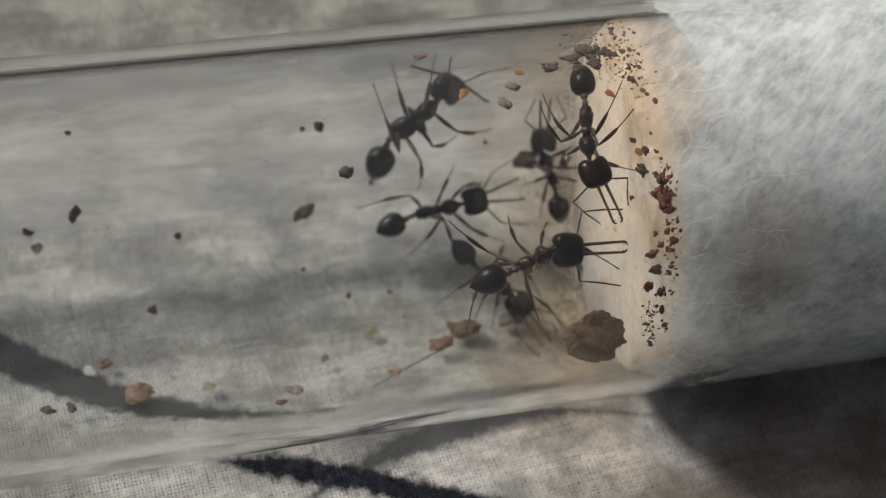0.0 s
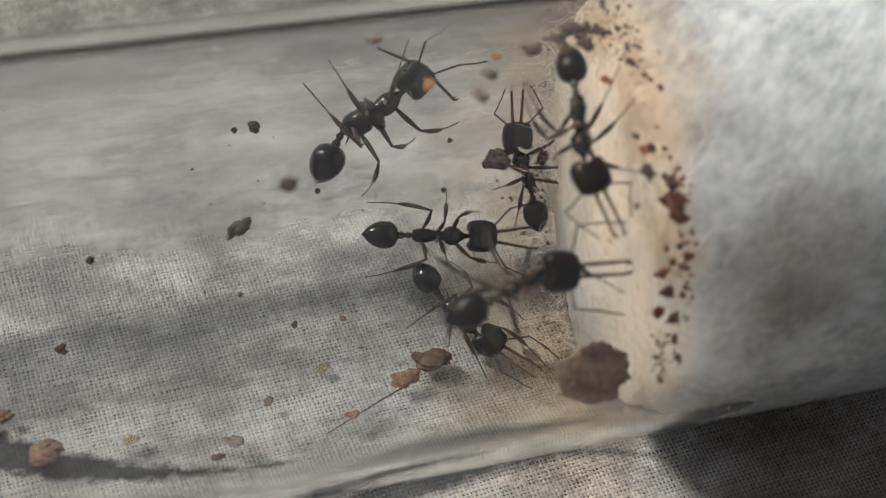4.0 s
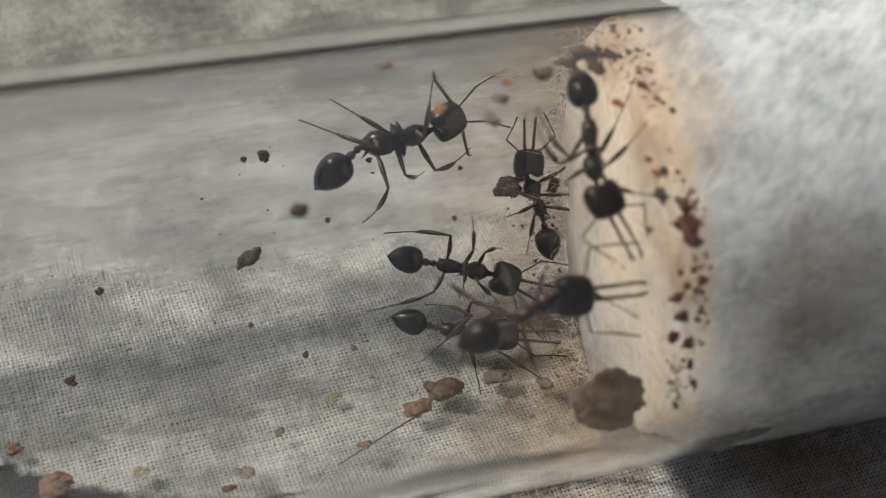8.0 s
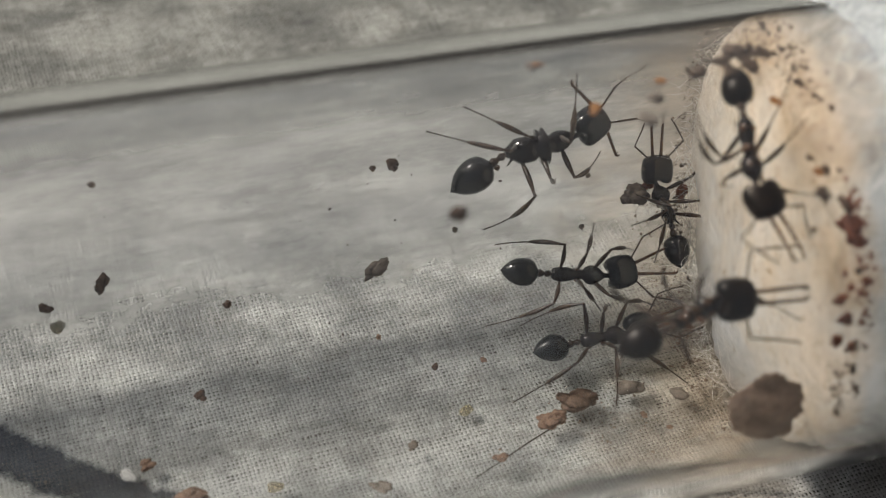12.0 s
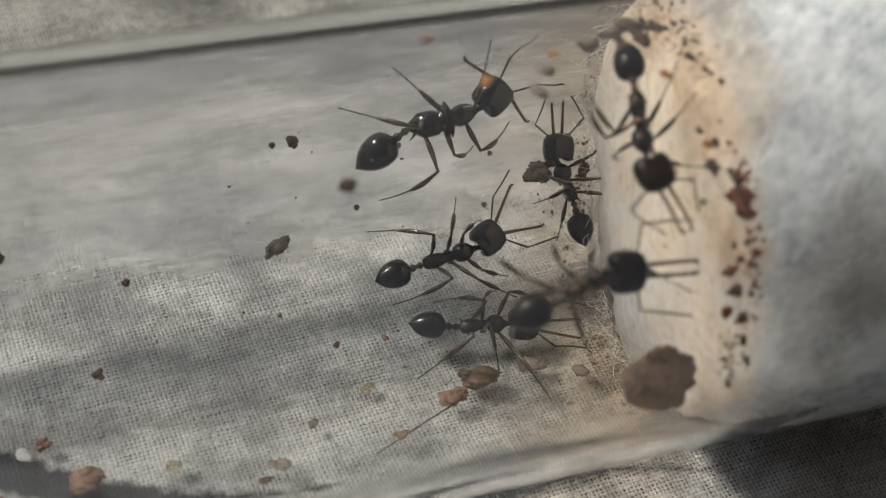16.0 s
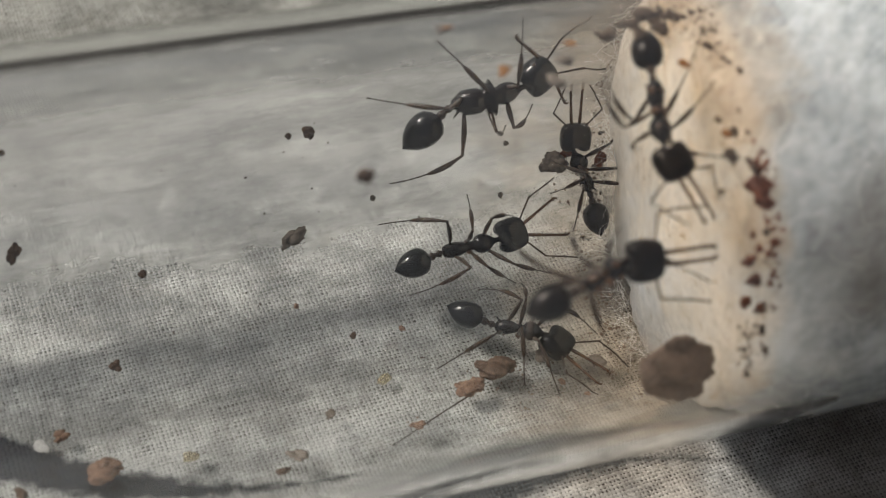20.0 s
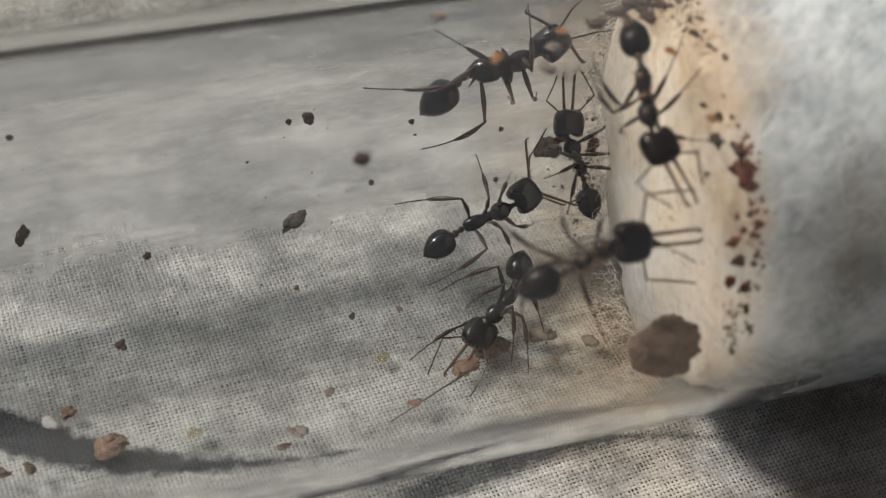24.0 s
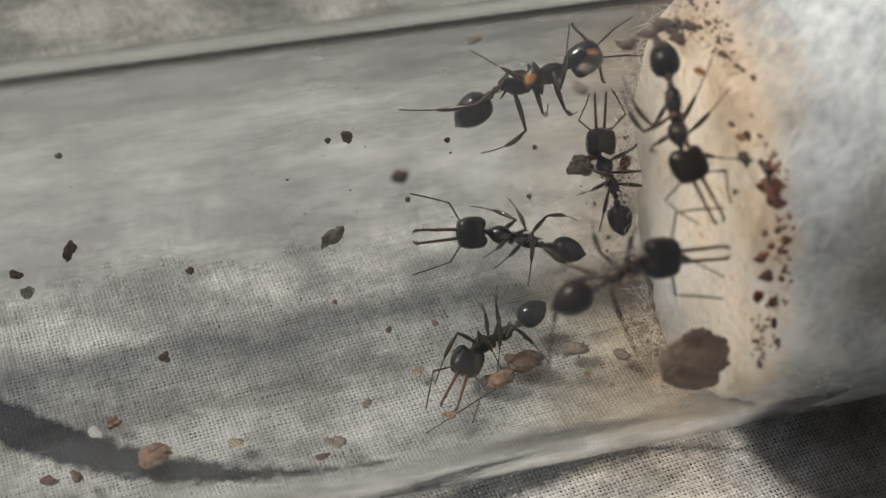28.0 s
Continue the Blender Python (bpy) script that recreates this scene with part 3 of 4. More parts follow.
def build_grime():
    rnd = random.Random(77)
    edge, floor_edge, rust, dust, soot = [], [], [], [], []
    for _ in range(120):
        phi = rnd.choice((rnd.gauss(178, 9), rnd.gauss(165, 12), rnd.uniform(120, 260), rnd.gauss(-112, 8)))
        edge.append((22.1 + rnd.gauss(-0.1, 0.28), phi, abs(rnd.gauss(0.05, 0.06)) + 0.03))
    for _ in range(260):
        edge.append((21.6 + rnd.gauss(0, 0.55), rnd.gauss(174, 6), abs(rnd.gauss(0.02, 0.03)) + 0.02))
    for _ in range(90):
        edge.append((21.0 + rnd.gauss(0, 0.8), rnd.gauss(168, 7), abs(rnd.gauss(0.03, 0.05)) + 0.025))
    for c, spread, many in ((-149, 2.2, 26), (-144, 2.0, 22), (-135, 1.2, 9), (-131, 1.5, 16), (-127.5, 1.2, 16), (-123, 1.5, 18)):
        for _ in range(many):
            rust.append((22.2 + rnd.gauss(0, 0.13), rnd.gauss(c, spread), abs(rnd.gauss(0.05, 0.06)) + 0.035))
    for _ in range(26):
        rust.append((22.15 + rnd.gauss(0, 0.17), rnd.choice((rnd.gauss(-148, 3), rnd.gauss(-126, 5), rnd.gauss(-137, 4), rnd.uniform(-165, -115))), abs(rnd.gauss(0.05, 0.06)) + 0.03))
    for _ in range(330):
        phi = rnd.gauss(14, 22)
        floor_edge.append((22.3 + rnd.gauss(-0.35, 0.45), phi, abs(rnd.gauss(0.03, 0.04)) + 0.02))
    for _ in range(150):
        floor_edge.append((rnd.gauss(17.5, 1.6), rnd.gauss(-14, 7), abs(rnd.gauss(0.02, 0.03)) + 0.02))
    for _ in range(130):
        dust.append((rnd.uniform(-2, 21), rnd.uniform(-40, 80), abs(rnd.gauss(0.02, 0.03)) + 0.02))
    for _ in range(80):
        k = rnd.random()
        soot.append((21.25 + 0.45 * k + rnd.gauss(0, 0.10 + 0.08 * (1 - k)), -112 + 14 * k + rnd.gauss(0, 1.3), abs(rnd.gauss(0.03, 0.03)) + 0.045))
    flakes("grime", "grey-brown smear of soot low on the cotton edge", GREY, soot, 5)
    flakes("grime", "brown grime specks around the cotton edge", GRIME, edge, 1)
    flakes("grime", "rusty red grime along the cotton edge", RUST, rust, 2)
    for _ in range(380):
        phi = rnd.uniform(8, 104)
        floor_edge.append((22.15 + 1.05 * math.sin(radians(phi)) + rnd.gauss(-0.12, 0.26), phi, abs(rnd.gauss(0.02, 0.04)) + 0.02))
    flakes("grime", "fine brown litter on the glass floor", LITTER, floor_edge, 3)
    flakes("grime", "scattered dark dust specks on the glass", SOIL, dust, 4)


build_ground()
build_weave()
build_tube()
build_fibres(build_cotton())
build_grime()


# ---------------------------------------------------------------- ants
FEMUR, SHIN = 1.6, 2.6


def build_ant(label, thorax=2.0, scale=1.0, jaw_open=3.0, feelers=((25, 70), (-25, -70)), veil=BLACK, stout=0.0, rear=1.0):
    """An ant of about five millimetres, in parts that turn on each other. Its origin is the middle of the thorax."""
    h = thorax / 2
    ant = tagged(new("ant"), label, "ant", "ants in the tube")
    # thorax: a round pronotum on a narrow neck, a waisted middle and a long boxy rear with two spines
    bm = bmesh.new()
    lean = max(0.0, stout - 0.3)
    lathe(bm, [(-h, 0.08), (-h * 0.97, 0.16), (-h * 0.88, 0.24), (-h * 0.68, max(0.29, stout * 0.95)), (-h * 0.45, max(0.28, stout)), (-h * 0.24, max(0.22, stout * 0.96)),
               (-h * 0.13, 0.165 + lean), (-h * 0.07, 0.15 + lean * 3), (h * 0.02, 0.19 + lean * 2), (h * 0.10, 0.17 + lean * 3), (h * 0.16, 0.20 + lean * 2), (h * 0.24, 0.30),
               (h * 0.38, 0.365), (h * 0.54, 0.375), (h * 0.70, 0.325), (h * 0.83, 0.225), (h * 0.93, 0.13), (h * 1.0, 0.10), (h + 0.16, 0.095), (h + 0.3, 0.11)], 22, 1.0, 0.94,
          arch=lambda x: 0.07 * math.cos(x * 2.0))
    for y in (-1, 1):
        tube_along(bm, [(-h * 0.85, y * 0.13, 0.16), (-h * 0.98, y * 0.17, 0.30), (-h * 1.08, y * 0.19, 0.40)], [0.055, 0.03, 0.006], 6)
    part("thorax", bm, DARK, ant)
    # waist nodes and gaster hang on the rear
    bm = bmesh.new()
    tip = -1.95
    lathe(bm, [(tip - 0.04, 0.006), (tip + 0.02, 0.06), (tip + 0.12, 0.19), (tip + 0.3, 0.36), (tip + 0.55, 0.49), (tip + 0.8, 0.54), (tip + 1.02, 0.53),
               (tip + 1.2, 0.46), (tip + 1.33, 0.30), (tip + 1.40, 0.14), (tip + 1.46, 0.07)], 26, 1.0, 0.94)
    for v in bm.verts:
        v.co = Vector((-0.49 + (v.co.x + 0.49) * rear, v.co.y * rear, v.co.z * rear))
    gaster = part("gaster", bm, veil, ant, "glossy drop-shaped gaster")
    bm = bmesh.new()
    lathe(bm, [(-0.60, 0.07), (-0.52, 0.14), (-0.42, 0.16), (-0.33, 0.11), (-0.27, 0.07), (-0.20, 0.12), (-0.12, 0.14), (-0.04, 0.08), (0.08, 0.06)], 14)
    part("waist", bm, BROWN, gaster)
    gaster.location = (-h * MM, 0, 0)
    # head, broad and blunt in front, with its notch behind
    bm = bmesh.new()
    lathe(bm, [(0.0, 0.10), (0.02, 0.28), (0.07, 0.43), (0.16, 0.545), (0.30, 0.605), (0.48, 0.625), (0.68, 0.62), (0.86, 0.595), (1.0, 0.55), (1.09, 0.47), (1.14, 0.36), (1.17, 0.20), (1.18, 0.06)],
          32, 1.0, 0.70)
    for v in bm.verts:
        q = math.hypot(v.co.y, v.co.z / 0.7)
        if q > 0.05:
            c, d = abs(v.co.y) / q, abs(v.co.z / 0.7) / q
            full = 1 / (c ** 2.7 + d ** 2.7) ** (1 / 2.7)
            v.co.y, v.co.z = v.co.y * full, v.co.z * (1 + 0.6 * (full - 1))
        mid = math.exp(-(v.co.y / 0.24) ** 2)
        v.co.x += 0.20 * mid * max(0.0, 1 - v.co.x / 0.5)
        v.co.z += 0.05 * math.exp(-((abs(v.co.y) - 0.3) / 0.2) ** 2) * (1 if v.co.z > 0 else 0) * max(0.0, 1 - v.co.x)
        v.co.x, v.co.y = v.co.x * 1.06, v.co.y * 1.03
    head = part("head", bm, veil, ant, "broad glossy dark head")
    head.location = (h * MM, 0, 0.03 * MM)
    jaws = []
    for y in (1, -1):
        bm = bmesh.new()
        pts = [(-0.08, 0, 0), (0.2, y * 0.02, -0.01), (0.8, y * 0.01, -0.01), (1.3, 0, -0.01), (1.52, y * -0.01, -0.01), (1.60, y * -0.07, -0.02), (1.61, y * -0.16, -0.03)]
        tube_along(bm, pts, [0.085, 0.07, 0.055, 0.05, 0.05, 0.035, 0.010], 8)
        tube_along(bm, [(1.48, y * -0.03, -0.02), (1.50, y * -0.15, -0.05)], [0.03, 0.006], 6)
        for k in range(7):
            x = 0.55 + 0.13 * k
            tube_along(bm, [(x, y * -0.03, -0.02), (x + 0.02, y * -0.085, -0.03)], [0.022, 0.004], 4)
        bmesh.ops.scale(bm, vec=(1.14, 1, 1), verts=bm.verts)
        jaw = part("mandible", bm, AMBER, head, "long straight brown toothed jaw")
        root = Vector((1.12, y * 0.15, -0.05))
        jaw.matrix_basis = pose(*(root * MM), 0, 0, y * jaw_open)
        jaws.append((jaw, root, y))
        bm = bmesh.new()
        bmesh.ops.create_uvsphere(bm, u_segments=12, v_segments=8, radius=0.09)
        for v in bm.verts:
            v.co += Vector((0.72, y * 0.56, 0.12))
        part("eye", bm, BROWN, head)
    for y, (a, b) in zip((1, -1), feelers):
        bm = bmesh.new()
        ca, sa, cb, sb = math.cos(radians(a)), math.sin(radians(a)), math.cos(radians(b)), math.sin(radians(b))
        p0 = Vector((0.98, y * 0.26, 0.08))
        p1 = p0 + Vector((ca * 1.1, sa * 1.1, 0.25))
        p2 = p1 + Vector((cb * 0.75, sb * 0.75, -0.15))
        p3 = p2 + Vector((cb * 0.7, sb * 0.7, -0.35))
        tube_along(bm, [p0, p0.lerp(p1, 0.5), p1, p1.lerp(p2, 0.15), p2, p3], [0.03, 0.036, 0.04, 0.026, 0.034, 0.03], 7)
        part("antenna", bm, BROWN, head)
    # six legs: thigh, and shin with foot
    legs = []
    for side in (1, -1):
        for x in (0.55 * h, 0.0, -0.62 * h):
            hip = Vector((x, side * 0.16, -0.16))
            bm = bmesh.new()
            size = 1.08 if x < 0 else 0.86
            fl, sl = FEMUR * size, SHIN * size
            tube_along(bm, [(fl * q, 0, fl * z) for q, z in ((-0.04, 0), (0.05, 0), (0.14, 0), (0.28, 0.012), (0.45, 0.022), (0.62, 0.022), (0.80, 0.012), (0.93, 0), (1.0, 0), (1.03, 0))],
                       [0.05, 0.075, 0.045, 0.065, 0.088, 0.092, 0.068, 0.05, 0.052, 0.02], 10)
            leg = part("leg", bm, BROWN, ant)
            bm = bmesh.new()
            tube_along(bm, [(-0.14, 0, 0.05), (-0.06, 0, 0.02), (0.05, 0, 0), (0.16, 0, 0), (0.24, 0, 0)], [0.06, 0.115, 0.12, 0.085, 0.05], 9)
            part("coxa", bm, AMBER, leg, "amber brown hip joint")
            bm = bmesh.new()
            # the clubbed shin, then five thin foot joints that droop to the claws
            tube_along(bm, [(sl * q, 0, sl * z) for q, z in ((-0.02, 0), (0.02, 0.008), (0.08, 0.022), (0.18, 0.044), (0.29, 0.058), (0.40, 0.062), (0.48, 0.060), (0.51, 0.058))],
                       [0.03, 0.046, 0.052, 0.082, 0.094, 0.080, 0.052, 0.022], 10)
            joints = ((0.50, 0.058), (0.66, 0.048), (0.77, 0.036), (0.85, 0.026), (0.92, 0.014), (1.0, 0.0))
            for (q0, z0), (q1, z1) in zip(joints, joints[1:]):
                tube_along(bm, [(sl * q0, 0, sl * z0), (sl * (q0 * 0.2 + q1 * 0.8), 0, sl * (z0 * 0.2 + z1 * 0.8)), (sl * q1, 0, sl * z1)], [0.020, 0.030, 0.020], 6)
            for y in (-1, 1):
                tube_along(bm, [(sl, 0, 0), (sl * 1.02, y * 0.03, 0.0), (sl * 1.028, y * 0.045, -0.02)], [0.016, 0.011, 0.003], 5)
            tube_along(bm, [(sl * 0.49, 0, sl * 0.058), (sl * 0.55, 0.06, sl * 0.035)], [0.016, 0.003], 5)
            shin = part("shin", bm, BROWN, leg)
            shin.location = (fl * MM, 0, 0)
            legs.append((hip, leg, shin, fl, sl))
    ant.scale = (scale, scale, scale)
    return {"ant": ant, "gaster": gaster, "head": head, "jaws": jaws, "legs": legs, "h": h, "scale": scale}


RIDE = 0.75


def stance(x, phi, heading):
    """The pose of an ant that stands on the inner glass."""
    p, n = on_glass(x, phi, R_IN - RIDE)
    a, q = radians(phi), radians(heading)
    e2 = Vector((0, math.cos(a), math.sin(a)))
    fwd = Vector((math.cos(q), 0, 0)) + e2 * math.sin(q)
    m = Matrix((fwd, n.cross(fwd), n)).transposed().to_4x4()
    return Matrix.Translation(p * MM) @ m


def between(rows, t):
    """The row at t on straight lines between rows."""
    if t <= rows[0][0]:
        return rows[0][1:]
    for a, b in zip(rows, rows[1:]):
        if t <= b[0]:
            k = (t - a[0]) / (b[0] - a[0])
            return [u + (v - u) * k for u, v in zip(a[1:], b[1:])]
    return rows[-1][1:]


def reach(hip, foot, fl, sl):
    """The poses of thigh and shin that bring a foot to its place, knee out and up; millimetres in the ant's space."""
    d = foot - hip
    far = min(max(d.length, sl - fl + 0.2), fl + sl - 0.05)
    d = d.normalized()
    hint = Vector((0, 0.45 if hip.y > 0 else -0.45, 1.0))
    up = hint - d * hint.dot(d)
    up = up.normalized() if up.length > 0.05 else d.cross(Vector((1, 0, 0))).normalized()
    side = d.cross(up)
    a = math.acos(max(-1, min(1, (fl ** 2 + far ** 2 - sl ** 2) / (2 * fl * far))))
    x = d * math.cos(a) + up * math.sin(a)
    z = side.cross(x)
    thigh = Matrix.Translation(hip * MM) @ Matrix((x, z.cross(x), z)).transposed().to_4x4()
    end = hip + d * far
    local = thigh.inverted() @ (end * MM)
    bend = math.atan2(-(local.z), local.x - fl * MM)
    return thigh, Matrix.Translation((fl * MM, 0, 0)) @ Matrix.Rotation(bend, 4, "Y")


def move_ant(ant, rows, feet, nod=0.0, sway=0.0):
    """Keys an ant: rows of (t, x, phi, heading, gaster turn, head turn), and rows of feet (t, six pairs x, phi)."""
    ends = [0.0] + [r[0] for r in rows if 0.0 < r[0] < 28.0] + [28.0]
    extra = [t for t in np.arange(0.0, 28.01, 1.0) if all(abs(t - e) > 0.4 for e in ends)]
    times = sorted(ends + [float(t) for t in extra])
    body, gaster, head, legs = [], [], [], [([], []) for _ in range(6)]
    for t in times:
        x, phi, heading, turn_g, turn_h = between(rows, t)
        m = stance(x, phi, heading)
        body.append((t, m))
        gaster.append((t, pose(-ant["h"] * MM, 0, 0, 0, 4 + sway * math.sin(t * 0.9), turn_g + sway * math.sin(t * 1.3))))
        head.append((t, pose(ant["h"] * MM, 0, 0.03 * MM, 0, nod + 2 * math.sin(t * 1.7), turn_h + 1.5 * math.sin(t * 2.1))))
        inv = m.inverted()
        spots = between(feet, t)
        for k, (hip, leg, shin, fl, sl) in enumerate(ant["legs"]):
            p, n = on_glass(spots[2 * k], spots[2 * k + 1], R_IN - 0.05)
            local = (inv @ (p * MM)) / MM / ant["scale"]
            a, b = reach(hip, local, fl, sl)
            legs[k][0].append((t, a))
            legs[k][1].append((t, b))
    walk(ant["ant"], body)
    walk(ant["gaster"], gaster)
    walk(ant["head"], head)
    for (hip, leg, shin, fl, sl), (ra, rb) in zip(ant["legs"], legs):
        walk(leg, ra)
        walk(shin, rb)


ANT_A = build_ant("glossy black ant climbing the glass side wall", 2.38, 1.10, 100.0, ((35, -10), (-30, -60)), stout=0.46, rear=1.1)
ANT_B = build_ant("glossy black long-jawed ant walking on the glass", 2.1, 0.98, 12.0, ((50, 15), (-60, -20)))
ANT_C = build_ant("dark long-jawed ant searching the crumbs", 1.85, 0.95, 4.0, ((40, 5), (-45, 10)))
ANT_D = build_ant("dusty dark ant beside the cotton plug", 1.75, 0.92, 4.0, ((50, -30), (-40, 25)), DARK)
ANT_E = build_ant("dark ant upside down on the glass before the cotton", 2.3, 0.88, 2.0, ((65, -20), (-80, 30)), DUSTY)
ANT_F = build_ant("black long-jawed ant hanging from the upper glass", 1.35, 0.95, 2.0, ((75, 5), (-75, -5)), DUSTY)

# ---------------------------------------------------------------- crumbs and stains
for k, (x, phi, size, long, spin) in enumerate((
        (12.07, 77.2, 0.52, 1.1, 70),
        (11.36, 76.5, 0.22, 1, 0),
        (1.68, 54.1, 0.44, 1.4, 60),
        (1.65, 54.6, 0.5, 1.5, 70),
        (-0.28, 49.4, 0.42, 1, 0),
        (-0.29, -15.4, 0.54, 1.3, -30),
        (0.65, -15.8, 0.48, 1.4, -60),
        (10.97, -159.3, 0.60, 1.1, -20),
        (1.86, 85.2, 0.24, 1, 0),
        (8.79, -29.1, 0.45, 1.4, 30),
        (5.77, 42.2, 0.34, 1, 0),
        (4.31, 18.4, 0.38, 1, 0),
        (12.64, 14.7, 0.28, 1.2, 40),
        (15.92, 70.4, 0.21, 1, 0))):
    p, n = on_glass(x, phi, R_IN - 0.02)
    crumb('crumb', size, SOIL if phi < -100 else UMBER, 11 + k, 'small dark brown soil crumb on the glass', 'crumb', p, n, 0.6, long, spin=spin, rough=0.5, group='crumbs in the tube')
for k, (x, phi, size, long, spin) in enumerate((
        (11.05, -9.2, 0.41, 1.2, 20),
        (9.57, -23.6, 0.65, 1.5, -60),
        (17.48, 179.4, 0.49, 1.3, 20),
        (16.99, -174.7, 0.48, 1.8, 60),
        (20.97, -10, 0.66, 1.3, -40),
        (22.11, -11.3, 0.41, 1, 0),
        (19.21, -4.7, 0.86, 1.3, 0),
        (19.06, 47.9, 0.19, 1, 0),
        (19.41, 63.3, 0.19, 1, 0),
        (14.25, 53.1, 0.2, 1, 0),
        (11.25, 45.7, 0.72, 1.6, 35),
        (21.27, 54.9, 0.93, 1.1, 0),
        (14.56, 163.9, 0.35, 1.4, 0),
        (14.53, 163.5, 0.26, 1, 0))):
    p, n = on_glass(x, phi, R_IN - 0.02)
    crumb('crumb', size, GREY, 51 + k, 'grey-brown crumb stuck to the glass', 'crumb', p, n, 0.5, long, spin=spin, rough=0.5, group='crumbs in the tube')
for k, (x, phi, size, long, spin) in enumerate((
        (23.03, 53.3, 0.6, 1.3, 80),
        (21.74, 57.3, 0.38, 1.2, 20))):
    p, n = on_glass(x, phi, R_IN - 0.02)
    crumb('crumb', size, REDDISH, 91 + k, 'reddish brown crumb stuck beside the ant', 'crumb', p, n, 0.7, long, spin=spin, rough=0.5, group='crumbs in the tube')
for k, (x, phi, size, long, spin) in enumerate((
        (3.21, -15.4, 1.03, 1.35, 10),
        (15.96, -11.7, 0.96, 1.25, 0),
        (13.72, -21.3, 0.52, 1, 0),
        (2.14, 0.4, 0.43, 1.3, 30),
        (19.31, -14.8, 0.32, 1, 0),
        (14.41, 13.9, 0.22, 1, 0),
        (10.88, 26.1, 0.18, 1, 0),
        (19.88, -21.9, 0.21, 1, 0))):
    p, n = on_glass(x, phi, R_IN - 0.02)
    crumb('crumb', size, PINK, 131 + k, 'pinkish clay crumb on the glass floor', 'crumb', p, n, 0.55, long, spin=spin, rough=0.5, group='crumbs in the tube')
for k, (x, phi, size, long, spin) in enumerate((
        (17.05, -5.8, 1.1, 1.3, -25),)):
    p, n = on_glass(x, phi, R_IN - 0.02)
    crumb('husk', size, TAN, 171 + k, 'brown broken husk on the glass floor', 'husk', p, n, 0.55, long, spin=spin, rough=0.3, group='husks in the tube')
for k, (x, phi, size, long, spin) in enumerate((
        (13.33, -0.7, 0.56, 1.1, 0),
        (6.13, -13.7, 0.61, 1.1, 0),
        (-0.06, 44, 0.59, 1, 0))):
    p, n = on_glass(x, phi, R_IN - 0.02)
    crumb('stain', size, OCHRE, 211 + k, 'pale ochre stain on the glass', 'stain', p, n, 0.03, long, spin=spin, rough=0.3, group='stains in the tube')
for k, (x, phi, size, long, spin) in enumerate((
        (15.6, -178.8, 0.43, 1.2, -60),
        (17.8, 175.8, 0.38, 1.2, 60),
        (20.85, -173.6, 0.4, 1.4, 60),
        (21.34, -155.7, 0.26, 1.2, 40),
        (14.61, 163.6, 0.3, 1.3, 0))):
    p, n = on_glass(x, phi, R_IN - 0.02)
    crumb('stain', size, ORANGE, 251 + k, 'small orange stain on the upper glass', 'stain', p, n, 0.08, long, spin=spin, rough=0.3, group='stains in the tube')
for k, (x, phi, size, long, spin) in enumerate((
        (22, -147.9, 0.44, 1.2, 70),
        (22.06, -142.9, 0.72, 1.2, 60),
        (22.21, -139.2, 0.44, 1.1, 0),
        (21.78, -129.6, 0.28, 1, 0),
        (21.45, -127.3, 0.39, 1.2, 0),
        (21.57, -122.6, 0.44, 1.2, 0),
        (21.37, -117.6, 0.4, 1.2, 0),
        (21.8, -115.6, 0.37, 1, 0),
        (21.61, -133, 0.2, 1, 0))):
    p, n = on_glass(x, phi, R_IN - 0.02)
    crumb('clump', size, RUST, 291 + k, 'dark rusty clump where cotton meets glass', 'clump', p, n, 0.7, long, spin=spin, rough=0.5, group='clumps in the tube')
for k, (x, phi, size, long, spin) in enumerate((
        (21.34, -150.6, 0.49, 1.2, 40),
        (21.62, -156, 0.36, 1.3, 60),
        (21.79, -178.1, 0.34, 1, 0),
        (20.82, -143.5, 0.21, 1, 0),
        (19.92, 170.8, 0.67, 1.3, 20),
        (19.03, 173.9, 0.63, 1.2, 0),
        (20.73, 167.6, 0.89, 1.3, 50),
        (21.39, 170.5, 0.58, 1.3, 60),
        (20.73, 174.5, 0.61, 1.1, 0),
        (21.21, -159.1, 0.26, 1, 0),
        (20.05, 175.5, 0.5, 1.2, 0))):
    p, n = on_glass(x, phi, R_IN - 0.02)
    crumb('clump', size * 0.85, GRIME, 331 + k, 'brown grime clump under the upper glass', 'clump', p, n, 0.5, long, spin=spin, rough=0.5, group='clumps in the tube')
for k, (x, phi, size, long, spin) in enumerate((
        (19.75, -97.2, 2.1, 1.05, 0),)):
    p, n = on_glass(x, phi, R_IN - 0.02)
    crumb('lump', size, LUMP, 371 + k, 'large rounded brown-grey lump on the glass wall', 'lump', p, n, 0.62, long, spin=spin, rough=0.3, group='')
for k, (x, phi, size, long, spin) in enumerate((
        (1.56, -1.5, 0.51, 1.6, -50),)):
    p, n = on_glass(x, phi, R_IN - 0.02)
    crumb('lint', size, LINT, 411 + k, 'tuft of white lint by the stroke', 'lint', p, n, 0.22, long, spin=spin, rough=0.3, group='')


def hair(name, label, spots, radius, material, lift=0.05):
    """A thin stalk or fibre over the glass through places (x, phi)."""
    bm = bmesh.new()
    pts = [on_glass(x, phi, R_IN - lift)[0] for x, phi in spots]
    fine = []
    for a, b in zip(pts, pts[1:]):
        fine += [a.lerp(b, k / 4) for k in range(4)]
    fine.append(pts[-1])
    tube_along(bm, fine, [radius * (1 - 0.5 * k / len(fine)) for k in range(len(fine))], 6)
    tagged(part(name, bm, material), label, name)


